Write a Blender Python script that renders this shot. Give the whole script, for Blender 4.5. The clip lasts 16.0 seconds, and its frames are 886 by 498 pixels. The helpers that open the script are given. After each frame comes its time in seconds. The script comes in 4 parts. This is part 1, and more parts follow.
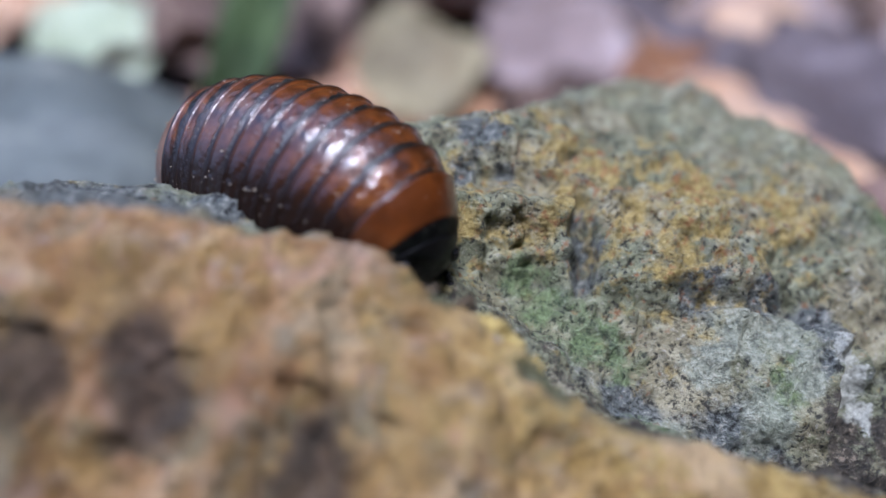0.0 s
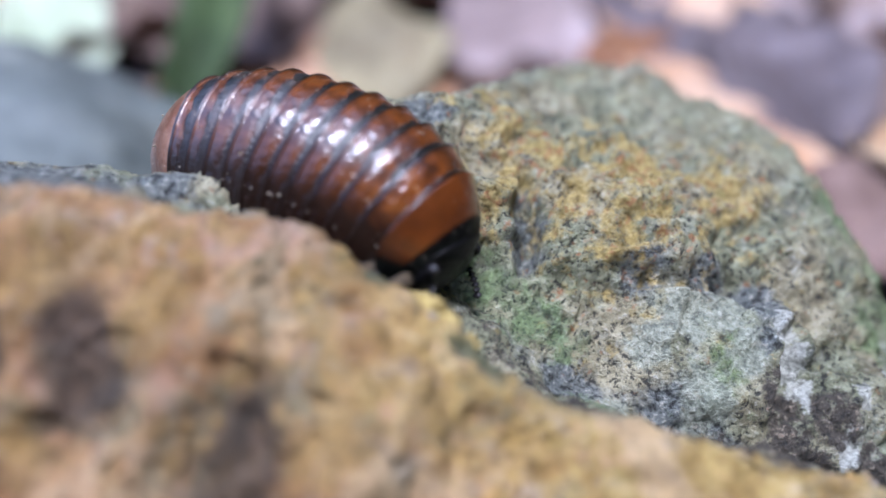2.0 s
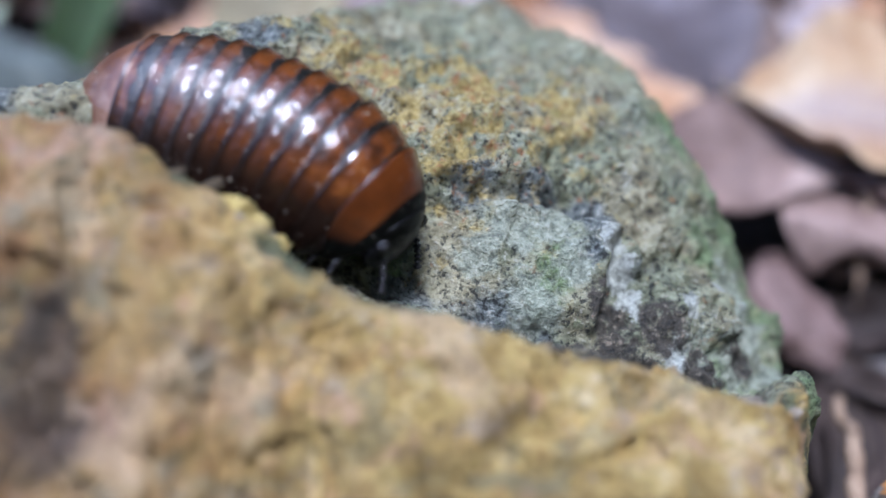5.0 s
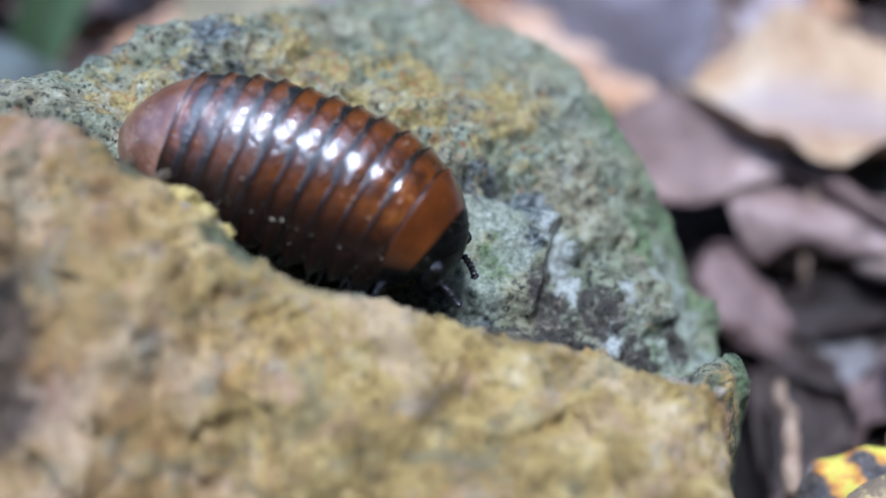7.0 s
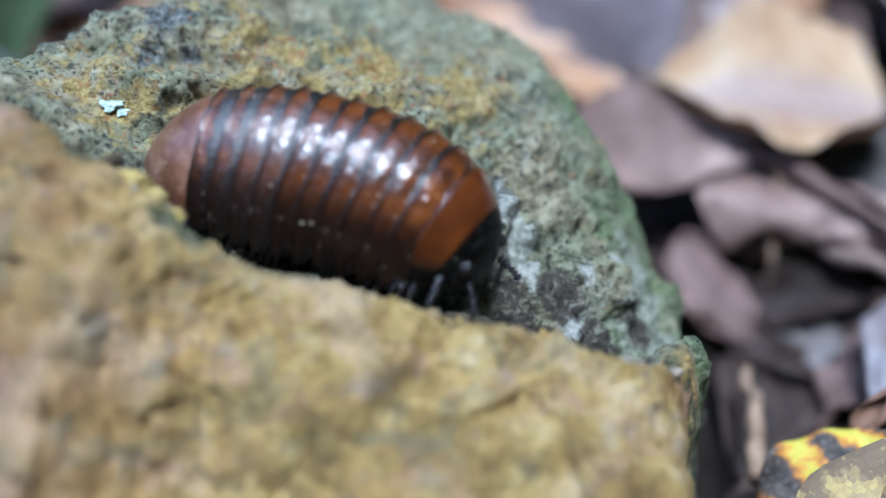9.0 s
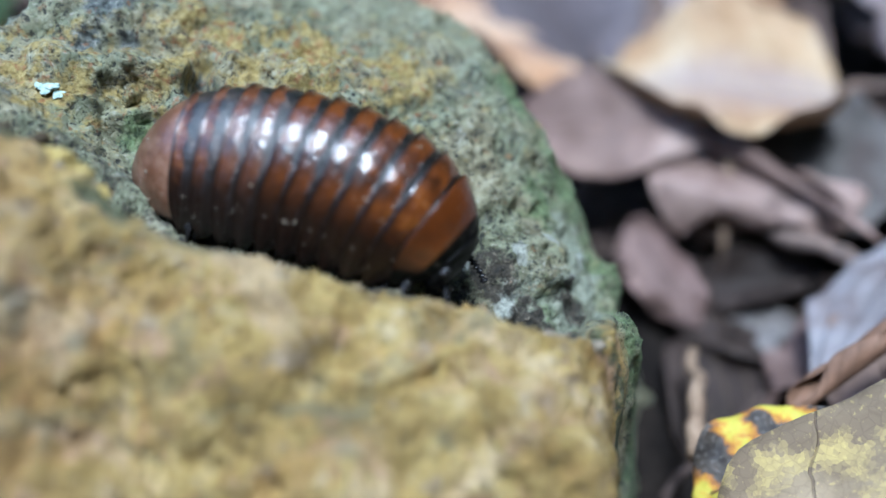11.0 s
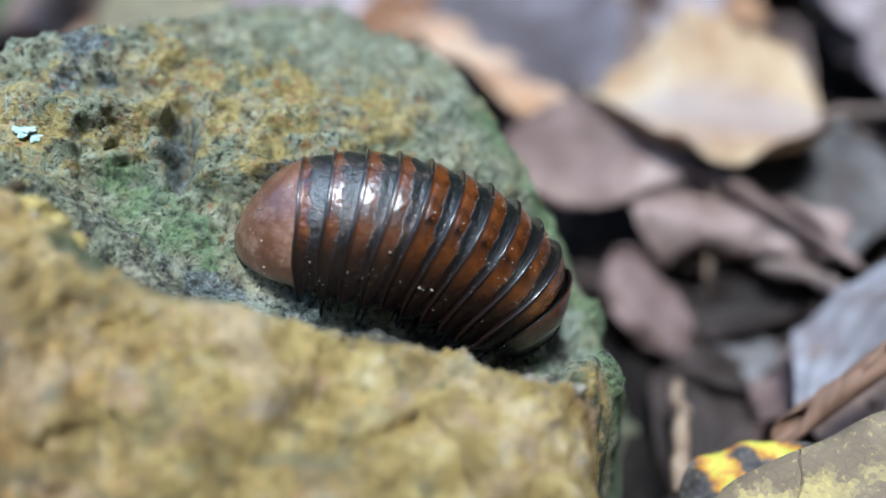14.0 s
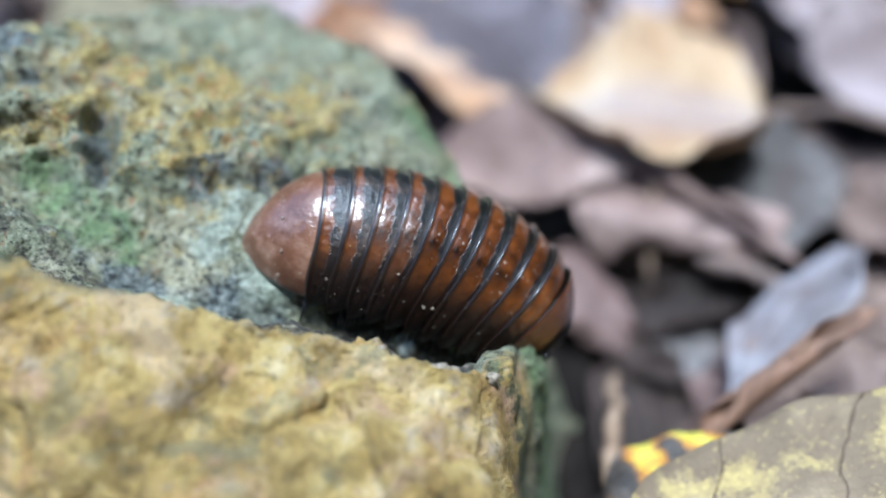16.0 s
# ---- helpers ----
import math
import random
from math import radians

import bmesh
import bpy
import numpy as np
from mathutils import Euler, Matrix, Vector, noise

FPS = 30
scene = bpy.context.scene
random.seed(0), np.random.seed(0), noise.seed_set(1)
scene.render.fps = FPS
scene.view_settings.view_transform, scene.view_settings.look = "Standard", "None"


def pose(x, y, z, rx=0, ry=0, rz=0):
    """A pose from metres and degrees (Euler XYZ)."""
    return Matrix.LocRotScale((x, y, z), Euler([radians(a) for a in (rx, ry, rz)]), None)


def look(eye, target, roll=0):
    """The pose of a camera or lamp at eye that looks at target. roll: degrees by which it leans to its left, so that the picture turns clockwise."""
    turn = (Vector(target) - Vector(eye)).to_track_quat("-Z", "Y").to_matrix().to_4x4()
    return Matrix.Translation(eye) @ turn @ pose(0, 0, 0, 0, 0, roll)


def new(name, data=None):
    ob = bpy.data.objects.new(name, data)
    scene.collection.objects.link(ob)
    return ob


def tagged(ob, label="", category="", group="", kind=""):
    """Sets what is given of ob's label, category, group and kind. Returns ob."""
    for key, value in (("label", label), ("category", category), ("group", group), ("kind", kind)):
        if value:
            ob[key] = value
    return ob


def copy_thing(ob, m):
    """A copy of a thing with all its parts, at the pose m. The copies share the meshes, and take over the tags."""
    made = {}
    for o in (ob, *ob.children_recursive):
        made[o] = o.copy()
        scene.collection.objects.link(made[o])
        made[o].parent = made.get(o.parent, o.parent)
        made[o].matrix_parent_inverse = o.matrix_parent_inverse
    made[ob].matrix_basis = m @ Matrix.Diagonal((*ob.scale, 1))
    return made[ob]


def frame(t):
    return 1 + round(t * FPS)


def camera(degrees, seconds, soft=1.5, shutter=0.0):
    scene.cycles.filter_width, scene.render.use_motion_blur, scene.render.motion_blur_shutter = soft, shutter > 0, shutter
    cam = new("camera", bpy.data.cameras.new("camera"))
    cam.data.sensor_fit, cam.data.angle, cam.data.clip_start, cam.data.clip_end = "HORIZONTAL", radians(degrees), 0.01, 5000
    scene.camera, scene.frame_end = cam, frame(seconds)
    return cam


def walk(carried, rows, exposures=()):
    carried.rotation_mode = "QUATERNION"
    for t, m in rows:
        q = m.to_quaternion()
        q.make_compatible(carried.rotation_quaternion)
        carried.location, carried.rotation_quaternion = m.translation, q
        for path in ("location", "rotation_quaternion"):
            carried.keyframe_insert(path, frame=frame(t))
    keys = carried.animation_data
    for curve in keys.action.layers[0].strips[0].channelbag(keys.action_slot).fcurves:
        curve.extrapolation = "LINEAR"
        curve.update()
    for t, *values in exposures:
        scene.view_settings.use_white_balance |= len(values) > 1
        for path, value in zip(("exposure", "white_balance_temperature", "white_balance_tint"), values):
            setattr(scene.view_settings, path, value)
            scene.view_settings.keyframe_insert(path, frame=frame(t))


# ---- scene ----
cam = camera(44.4, 16.0)
EXPO, SKY, SUN = 1.46, 0.15, 1.7
METRES, EYE, TILT = 0.075, 0.145, -38.0
ROWS = [
    (0, 0.0000, -0.0000, -0.0000, -0.00, -0.00, 0.00),
    (0.5, 0.0386, -0.0059, -0.0243, -0.23, -0.04, -0.01),
    (1, 0.0568, -0.0097, -0.0291, -0.57, -0.16, 0.14),
    (1.5, 0.0625, -0.0035, -0.0192, -0.66, -0.29, 0.17),
    (2, 0.0651, -0.0070, -0.0205, -0.84, -0.37, 0.22),
    (2.5, 0.0991, -0.0235, -0.0447, -0.81, -0.22, 0.40),
    (3, 0.1038, -0.0376, -0.0585, -1.16, -0.09, 0.19),
    (3.5, 0.1543, -0.0343, -0.0832, -1.63, 0.01, 0.59),
    (4, 0.2033, -0.0257, -0.1295, -1.92, -0.33, 0.77),
    (4.2, 0.2233, -0.0186, -0.1486, -2.23, -0.38, 0.99),
    (6.5, 0.3040, -0.0917, -0.1520, -3.21, -1.08, 1.10),
    (7, 0.3407, -0.1139, -0.1663, -3.44, -0.78, 1.25),
    (7.5, 0.4082, -0.1200, -0.1924, -3.60, -0.49, 1.73),
    (8, 0.3878, -0.1065, -0.1982, -4.35, -0.56, 1.78),
    (10.3, 0.4174, -0.1188, -0.2031, -3.70, -0.67, 1.79),
    (10.5, 0.4411, -0.1305, -0.2057, -3.77, -0.65, 1.93),
    (11, 0.5018, -0.1403, -0.2441, -4.02, -0.44, 2.07),
    (11.5, 0.5413, -0.1315, -0.2558, -4.51, -0.33, 2.44),
    (12, 0.5746, -0.1269, -0.2643, -4.80, -0.65, 2.38),
    (12.5, 0.5613, -0.1341, -0.2382, -5.16, -0.94, 2.34),
    (13, 0.5509, -0.1413, -0.2292, -4.98, -0.70, 2.39),
    (13.5, 0.5069, -0.1337, -0.1864, -4.59, -0.35, 2.41),
    (14, 0.5229, -0.1336, -0.1928, -4.44, 0.04, 2.55),
    (14.5, 0.5672, -0.1468, -0.2143, -4.54, 0.17, 2.58),
    (15, 0.6053, -0.1619, -0.2287, -4.96, 0.19, 2.86),
    (15.5, 0.6178, -0.1567, -0.2250, -4.98, 0.43, 3.05),
    (16, 0.6366, -0.1480, -0.2351, -4.98, 0.75, 3.08),
]
PATH = [(t, pose(0, 0, EYE, TILT, 0, 0) @ pose(METRES * x, METRES * y, METRES * z, 90 + pitch, roll, yaw)) for t, x, y, z, yaw, pitch, roll in ROWS]
walk(cam, PATH,
     exposures=((0.0, EXPO - 0.03, 5560, 21), (1.6, EXPO - 0.04, 5510, 21), (1.95, EXPO + 0.35, 5490, 22), (3.0, EXPO + 0.31, 5470, 23), (4.0, EXPO + 0.31, 5440, 21),
                (6.5, EXPO + 0.08, 5100, 12), (7.0, EXPO + 0.28, 5100, 12), (8.0, EXPO + 0.28, 5100, 11), (10.5, EXPO + 0.05, 5180, 3), (11.0, EXPO + 0.25, 5180, 3), (12.0, EXPO + 0.2, 5130, 5),
                (13.0, EXPO + 0.22, 5210, 4), (14.0, EXPO + 0.26, 5370, 2), (14.5, EXPO + 0.37, 5270, 3), (15.5, EXPO + 0.5, 5290, 3), (16.0, EXPO + 0.51, 5290, 3)))
# a close-up lens at a small aperture number: only a thin slice is sharp
cam.data.dof.use_dof = True
cam.data.dof.aperture_fstop = 6.2
# the lens is refocused on the way: seconds, millimetres
FOCUS = ((0, 126), (4.2, 128), (8, 130.5), (10.5, 134), (11.5, 138), (13, 141), (13.75, 140), (14.0, 133), (14.5, 126.5), (16, 125))
focus_point = new("focus_point")
walk(focus_point, [(t, m @ pose(0, 0, -float(np.interp(t, *zip(*FOCUS))) / 1000)) for t, m in PATH])
cam.data.dof.focus_object = focus_point

# ---- light: open shade under a canopy, with a soft brightness from high above ----
world = bpy.data.worlds.new("sky")
world.use_nodes = True
scene.world = world
sky = world.node_tree.nodes.new("ShaderNodeTexSky")
sky.sky_type, sky.sun_disc = "NISHITA", False
sky.sun_elevation, sky.sun_rotation = radians(78), radians(-169)
world.node_tree.links.new(sky.outputs[0], world.node_tree.nodes["Background"].inputs[0])
world.node_tree.nodes["Background"].inputs[1].default_value = SKY
sun = new("sun", bpy.data.lights.new("sun", "SUN"))
sun.data.energy, sun.data.angle, sun.data.color = SUN, radians(13), (1.0, 0.99, 0.975)
sun.matrix_world = look((-0.04, -0.2, 0.97), (0, 0, 0))


# ---- materials ----
class Nodes:
    """A small shorthand for one material's nodes."""

    def __init__(self, name):
        self.m = bpy.data.materials.new(name)
        self.m.use_nodes = True
        self.t = self.m.node_tree
        self.out = self.t.nodes["Principled BSDF"]
        self.coord = self.t.nodes.new("ShaderNodeTexCoord")

    def node(self, kind, **kw):
        n = self.t.nodes.new(kind)
        for k, v in kw.items():
            n.inputs[k].default_value = v
        return n

    def link(self, a, b):
        self.t.links.new(a, b)

    def put(self, socket, value):
        if isinstance(value, (int, float, tuple)):
            socket.default_value = (*value, 1) if isinstance(value, tuple) and len(value) == 3 and socket.type == "RGBA" else value
        else:
            self.link(value, socket)

    def stretch(self, vector, scale):
        n = self.t.nodes.new("ShaderNodeMapping")
        self.link(vector, n.inputs[0])
        n.inputs["Scale"].default_value = scale
        return n.outputs[0]

    def noise(self, scale, detail=5.0, rough=0.55, vector=None, warp=0.0):
        n = self.node("ShaderNodeTexNoise", Scale=scale, Detail=detail, Roughness=rough, Distortion=warp)
        self.link(vector or self.coord.outputs["Object"], n.inputs["Vector"])
        return n.outputs["Fac"]

    def cells(self, scale, vector=None, feature="F1"):
        n = self.node("ShaderNodeTexVoronoi", Scale=scale)
        n.feature = feature
        self.link(vector or self.coord.outputs["Object"], n.inputs["Vector"])
        return n.outputs["Distance"]

    def ramp(self, fac, *stops):
        n = self.t.nodes.new("ShaderNodeValToRGB")
        while len(n.color_ramp.elements) < len(stops):
            n.color_ramp.elements.new(0.5)
        for e, (at, c) in zip(n.color_ramp.elements, stops):
            e.position = at
            e.color = (c, c, c, 1) if isinstance(c, (int, float)) else (*c, 1)
        self.link(fac, n.inputs[0])
        return n.outputs[0]

    def mix(self, fac, a, b, blend="MIX"):
        n = self.t.nodes.new("ShaderNodeMix")
        n.data_type, n.blend_type = "RGBA", blend
        self.put(n.inputs[0], fac), self.put(n.inputs[6], a), self.put(n.inputs[7], b)
        return n.outputs[2]

    def math(self, op, a, b=0.0, clamp=False):
        n = self.t.nodes.new("ShaderNodeMath")
        n.operation, n.use_clamp = op, clamp
        self.put(n.inputs[0], a), self.put(n.inputs[1], b)
        return n.outputs[0]

    def attr(self, name):
        n = self.t.nodes.new("ShaderNodeAttribute")
        n.attribute_name = name
        return n.outputs["Fac"]

    def uv(self):
        n = self.t.nodes.new("ShaderNodeSeparateXYZ")
        self.link(self.coord.outputs["UV"], n.inputs[0])
        return n.outputs[0], n.outputs[1]

    def chance(self):
        return self.t.nodes.new("ShaderNodeObjectInfo").outputs["Random"]

    def done(self, color, rough=0.6, bump=None, depth=0.0002, strength=1.0, **kw):
        self.put(self.out.inputs["Base Color"], color)
        self.put(self.out.inputs["Roughness"], rough)
        for k, v in kw.items():
            self.put(self.out.inputs[k.replace("_", " ")], v)
        if bump is not None:
            n = self.node("ShaderNodeBump", Strength=strength, Distance=depth)
            self.link(bump, n.inputs["Height"])
            self.link(n.outputs[0], self.out.inputs["Normal"])
            self.link(n.outputs[0], self.out.inputs["Coat Normal"])
        return self.m


def rock_material():
    n = Nodes("weathered_rock")
    mid, fine, grit = n.noise(330, 8, 0.64), n.noise(1100, 6, 0.66), n.noise(3200, 4, 0.6)
    macro, broad = n.noise(95, 6, 0.6), n.noise(170, 7, 0.62)
    # weathered skin: olive, beige and slate patches, each in small grains
    olive = n.ramp(mid, (0.3, (0.085, 0.088, 0.05)), (0.5, (0.26, 0.275, 0.165)), (0.68, (0.44, 0.455, 0.3)))
    beige = n.ramp(mid, (0.3, (0.13, 0.105, 0.06)), (0.5, (0.38, 0.335, 0.2)), (0.68, (0.58, 0.53, 0.36)))
    slate_and_shade = n.ramp(fine, (0.32, (0.03, 0.036, 0.038)), (0.5, (0.13, 0.15, 0.145)), (0.68, (0.32, 0.34, 0.31)))
    skin = n.mix(n.ramp(macro, (0.46, 0.0), (0.58, 0.8)), olive, beige)
    # slate patches; along the block's grooves this colour paints their shade
    skin = n.mix(n.ramp(n.math("ADD", broad, n.math("MULTIPLY", n.attr("slate_and_shade"), 0.44)), (0.56, 0.0), (0.72, 0.9)), skin, slate_and_shade)
    skin = n.mix(n.math("MULTIPLY", n.attr("damp"), 0.55), skin, n.ramp(mid, (0.3, (0.15, 0.145, 0.08)), (0.5, (0.31, 0.315, 0.185)), (0.68, (0.43, 0.42, 0.275))))
    # cavity shade painted in: the low grains of the bump go near black
    skin = n.mix(n.math("MULTIPLY", n.ramp(fine, (0.39, 1.0), (0.47, 0.0)), 0.9), skin, (0.022, 0.022, 0.02))
    skin = n.mix(n.math("MULTIPLY", n.ramp(fine, (0.58, 0.0), (0.66, 1.0)), 0.6), skin, (0.56, 0.54, 0.44))
    ochre = n.ramp(fine, (0.3, (0.2, 0.14, 0.045)), (0.5, (0.46, 0.34, 0.1)), (0.7, (0.64, 0.5, 0.18)))
    patchy = n.ramp(n.math("ADD", n.noise(260, 8, 0.66), n.math("MULTIPLY", n.attr("ochre"), 0.2)), (0.6, 0.0), (0.72, 1.0))
    skin = n.mix(n.math("MULTIPLY", patchy, 0.85), skin, ochre)
    rusty = n.ramp(n.math("ADD", n.noise(620, 5, 0.6), n.math("MULTIPLY", n.attr("ochre"), 0.1)), (0.64, 0.0), (0.74, 1.0))
    skin = n.mix(n.math("MULTIPLY", rusty, 0.7), skin, (0.38, 0.16, 0.06))
    moss = n.ramp(fine, (0.35, (0.06, 0.09, 0.04)), (0.65, (0.25, 0.36, 0.15)))
    skin = n.mix(n.math("MULTIPLY", n.ramp(n.math("ADD", n.math("MULTIPLY", n.attr("algae"), 0.34), n.noise(430, 8, 0.72)), (0.6, 0.0), (0.82, 1.0)), 0.85), skin, moss)
    lichen = n.ramp(fine, (0.33, (0.17, 0.19, 0.14)), (0.5, (0.37, 0.4, 0.3)), (0.66, (0.55, 0.57, 0.45)))
    skin = n.mix(n.math("MULTIPLY", n.ramp(n.math("ADD", n.math("MULTIPLY", n.attr("lichen"), 0.42), n.noise(380, 8, 0.72)), (0.66, 0.0), (0.8, 1.0)), 0.85), skin, lichen)
    crust = n.ramp(n.math("ADD", n.math("MULTIPLY", n.attr("crust"), 0.5), n.noise(520, 7, 0.7)), (0.74, 0.0), (0.82, 1.0))
    skin = n.mix(n.math("MULTIPLY", crust, 0.9), skin, n.ramp(fine, (0.35, (0.3, 0.31, 0.26)), (0.55, (0.6, 0.62, 0.54)), (0.7, (0.72, 0.73, 0.66))))
    # soil crumbs; the same dark colour also paints the gutter's shade under the body
    crumbs = n.ramp(n.math("ADD", n.math("MULTIPLY", n.attr("soil"), 0.3), n.noise(480, 7, 0.74)), (0.6, 0.0), (0.76, 1.0))
    humus = n.ramp(fine, (0.35, (0.022, 0.02, 0.016)), (0.58, (0.095, 0.08, 0.057)), (0.66, (0.3, 0.26, 0.19)), (0.74, (0.3, 0.12, 0.06)))
    skin = n.mix(crumbs, skin, humus)
    # broken face: yellow ochre, with rusty, pinkish, pale and grey-green stains
    face = n.ramp(n.noise(150, 8, 0.66, warp=0.5), (0.3, (0.13, 0.09, 0.03)), (0.42, (0.38, 0.25, 0.07)), (0.54, (0.61, 0.44, 0.145)), (0.68, (0.75, 0.6, 0.32)))
    rust = n.ramp(n.noise(150, 8, 0.64, warp=0.3), (0.3, (0.11, 0.055, 0.025)), (0.48, (0.36, 0.175, 0.066)), (0.7, (0.52, 0.325, 0.155)))
    face = n.mix(n.math("MULTIPLY", n.ramp(n.noise(120, 7, 0.66, warp=0.4), (0.52, 0.0), (0.6, 1.0)), 0.7), face, n.ramp(mid, (0.35, (0.36, 0.19, 0.05)), (0.65, (0.66, 0.42, 0.13))))
    face = n.mix(n.math("MULTIPLY", n.attr("rust"), 0.85), face, rust)
    face = n.mix(n.math("MULTIPLY", n.ramp(n.noise(60, 5, 0.62, warp=1.2), (0.46, 0.0), (0.56, 1.0)), 0.6), face, n.ramp(mid, (0.35, (0.24, 0.155, 0.045)), (0.65, (0.5, 0.34, 0.1))))
    face = n.mix(n.math("MULTIPLY", n.ramp(n.noise(75, 5, 0.62, warp=0.8), (0.52, 0.0), (0.61, 1.0)), 0.5), face, (0.74, 0.54, 0.33))
    lilac = n.ramp(mid, (0.35, (0.26, 0.21, 0.185)), (0.65, (0.6, 0.51, 0.46)))
    face = n.mix(n.math("MULTIPLY", n.ramp(n.noise(185, 7, 0.68), (0.57, 0.0), (0.65, 1.0)), 0.45), face, lilac)
    face = n.mix(n.math("MULTIPLY", n.ramp(n.noise(140, 6, 0.6), (0.56, 0.0), (0.66, 1.0)), 0.6), face, (0.6, 0.36, 0.24))
    face = n.mix(n.math("MULTIPLY", n.ramp(n.noise(110, 7, 0.66, warp=0.9), (0.54, 0.0), (0.63, 1.0)), 0.6), face, (0.19, 0.19, 0.12))
    face = n.mix(n.math("MULTIPLY", n.ramp(n.noise(620, 6, 0.6), (0.6, 0.0), (0.7, 1.0)), 0.35), face, (0.62, 0.54, 0.4))
    # the face's low grains get painted cavity shade too
    face = n.mix(n.math("MULTIPLY", n.ramp(fine, (0.36, 1.0), (0.46, 0.0)), 0.55), face, (0.12, 0.075, 0.035))
    face = n.mix(n.math("MULTIPLY", n.ramp(n.noise(520, 4, 0.55), (0.64, 0.0), (0.72, 1.0)), 0.4), face, (0.5, 0.29, 0.2))
    face = n.mix(n.math("MULTIPLY", n.ramp(n.cells(420), (0.06, 1.0), (0.16, 0.0)), 0.15), face, (0.2, 0.15, 0.1))
    # shade inside the pits, painted dark on top of their hollowed shape
    face = n.mix(n.math("MULTIPLY", n.attr("pit_shade"), 0.88), face, n.ramp(mid, (0.35, (0.028, 0.021, 0.015)), (0.65, (0.11, 0.076, 0.05))))
    moist = n.mix(n.math("MULTIPLY", n.ramp(n.math("ADD", n.math("MULTIPLY", n.attr("rimmoss"), 0.4), n.noise(430, 7, 0.66)), (0.66, 0.0), (0.82, 1.0)), 0.85), face, n.ramp(fine, (0.35, (0.03, 0.045, 0.03)), (0.65, (0.11, 0.15, 0.075))))
    color = n.mix(n.attr("fracture"), skin, moist)
    height = n.math("ADD", n.math("ADD", n.math("MULTIPLY", mid, 1.0), n.math("MULTIPLY", fine, 0.75)), n.math("MULTIPLY", grit, 0.35))
    return n.done(color, n.ramp(mid, (0.3, 0.62), (0.7, 0.85)), height, depth=0.0017, strength=1.0)


def stone_material():
    n = Nodes("grey_stone")
    mid, fine = n.noise(140, 7), n.noise(600, 6)
    color = n.ramp(mid, (0.3, (0.06, 0.072, 0.066)), (0.55, (0.108, 0.126, 0.116)), (0.75, (0.165, 0.18, 0.158)))
    return n.done(color, 0.7, n.math("ADD", mid, n.math("MULTIPLY", fine, 0.4)), depth=0.0008)


def soil_material():
    n = Nodes("humus")
    mid, fine = n.noise(120, 8), n.noise(700, 6)
    color = n.ramp(mid, (0.3, (0.006, 0.005, 0.005)), (0.6, (0.022, 0.017, 0.014)), (0.8, (0.05, 0.036, 0.028)))
    return n.done(color, 0.95, n.math("ADD", mid, n.math("MULTIPLY", fine, 0.5)), depth=0.003, Specular_IOR_Level=0.1)


def leaf_material(name, dark, mid, light, blotch=(0.03, 0.02, 0.015), blotched=0.3, rough=0.6, vein=(0.3, 0.22, 0.14), veined=0.35, vary=0.25, blotch_scale=70, branches=31.0, tone_scale=45, blotch_at=0.54, blotch_soft=0.09, vein_width=0.13, angular=0, warp=0.8, net_scale=1500, netted=0.05, core=None):
    """A dry leaf: blotches, side veins that branch from the midrib, fine netted cells."""
    n = Nodes(name)
    u, v = n.uv()
    # v runs 0..1 across, 0.5 is the midrib; side veins slant forward
    off = n.math("ABSOLUTE", n.math("SUBTRACT", v, 0.5))
    slant = n.math("SUBTRACT", u, n.math("MULTIPLY", off, 0.55))
    wave = n.math("ABSOLUTE", n.math("SINE", n.math("ADD", n.math("MULTIPLY", slant, branches), n.math("MULTIPLY", n.noise(60, 3), 2.2))))
    veins = n.ramp(wave, (0.02, 1.0), (vein_width, 0.0))
    net = n.ramp(n.cells(net_scale, feature="DISTANCE_TO_EDGE"), (0.0, 1.0), (0.08, 0.0))
    tone = n.math("ADD", n.noise(tone_scale, 7, 0.6, warp=0.4), n.math("MULTIPLY", n.math("SUBTRACT", n.chance(), 0.5), vary))
    color = n.ramp(tone, (0.32, dark), (0.5, mid), (0.68, light))
    spot = None
    if angular:
        # patches that stop at the small veins
        cell = n.node("ShaderNodeTexVoronoi", Scale=angular)
        n.link(n.coord.outputs["Object"], cell.inputs["Vector"])
        spot = cell.outputs["Position"]
    color = n.mix(n.math("MULTIPLY", n.ramp(n.noise(blotch_scale, 7, 0.65, spot, warp), (blotch_at, 0.0), (blotch_at + blotch_soft, 1.0)), blotched), color, blotch)
    if core:
        color = n.mix(n.math("MULTIPLY", n.ramp(n.math("ADD", off, n.math("MULTIPLY", n.math("SUBTRACT", n.noise(40, 5), 0.5), 0.25)), (0.02, 1.0), (0.2, 0.0)), 0.75), color, core)
    color = n.mix(n.math("MULTIPLY", n.ramp(n.noise(1400, 3), (0.6, 0.0), (0.7, 1.0)), 0.35), color, blotch)
    color = n.mix(n.math("MULTIPLY", veins, veined), color, vein)
    color = n.mix(n.math("MULTIPLY", net, netted), color, vein)
    height = n.math("ADD", n.math("ADD", n.math("MULTIPLY", veins, 0.5 if veined else 0.0), n.math("MULTIPLY", n.noise(300, 5), 0.8)), n.math("MULTIPLY", net, -0.06))
    return n.done(color, rough, height, depth=0.0004, Specular_IOR_Level=0.22)


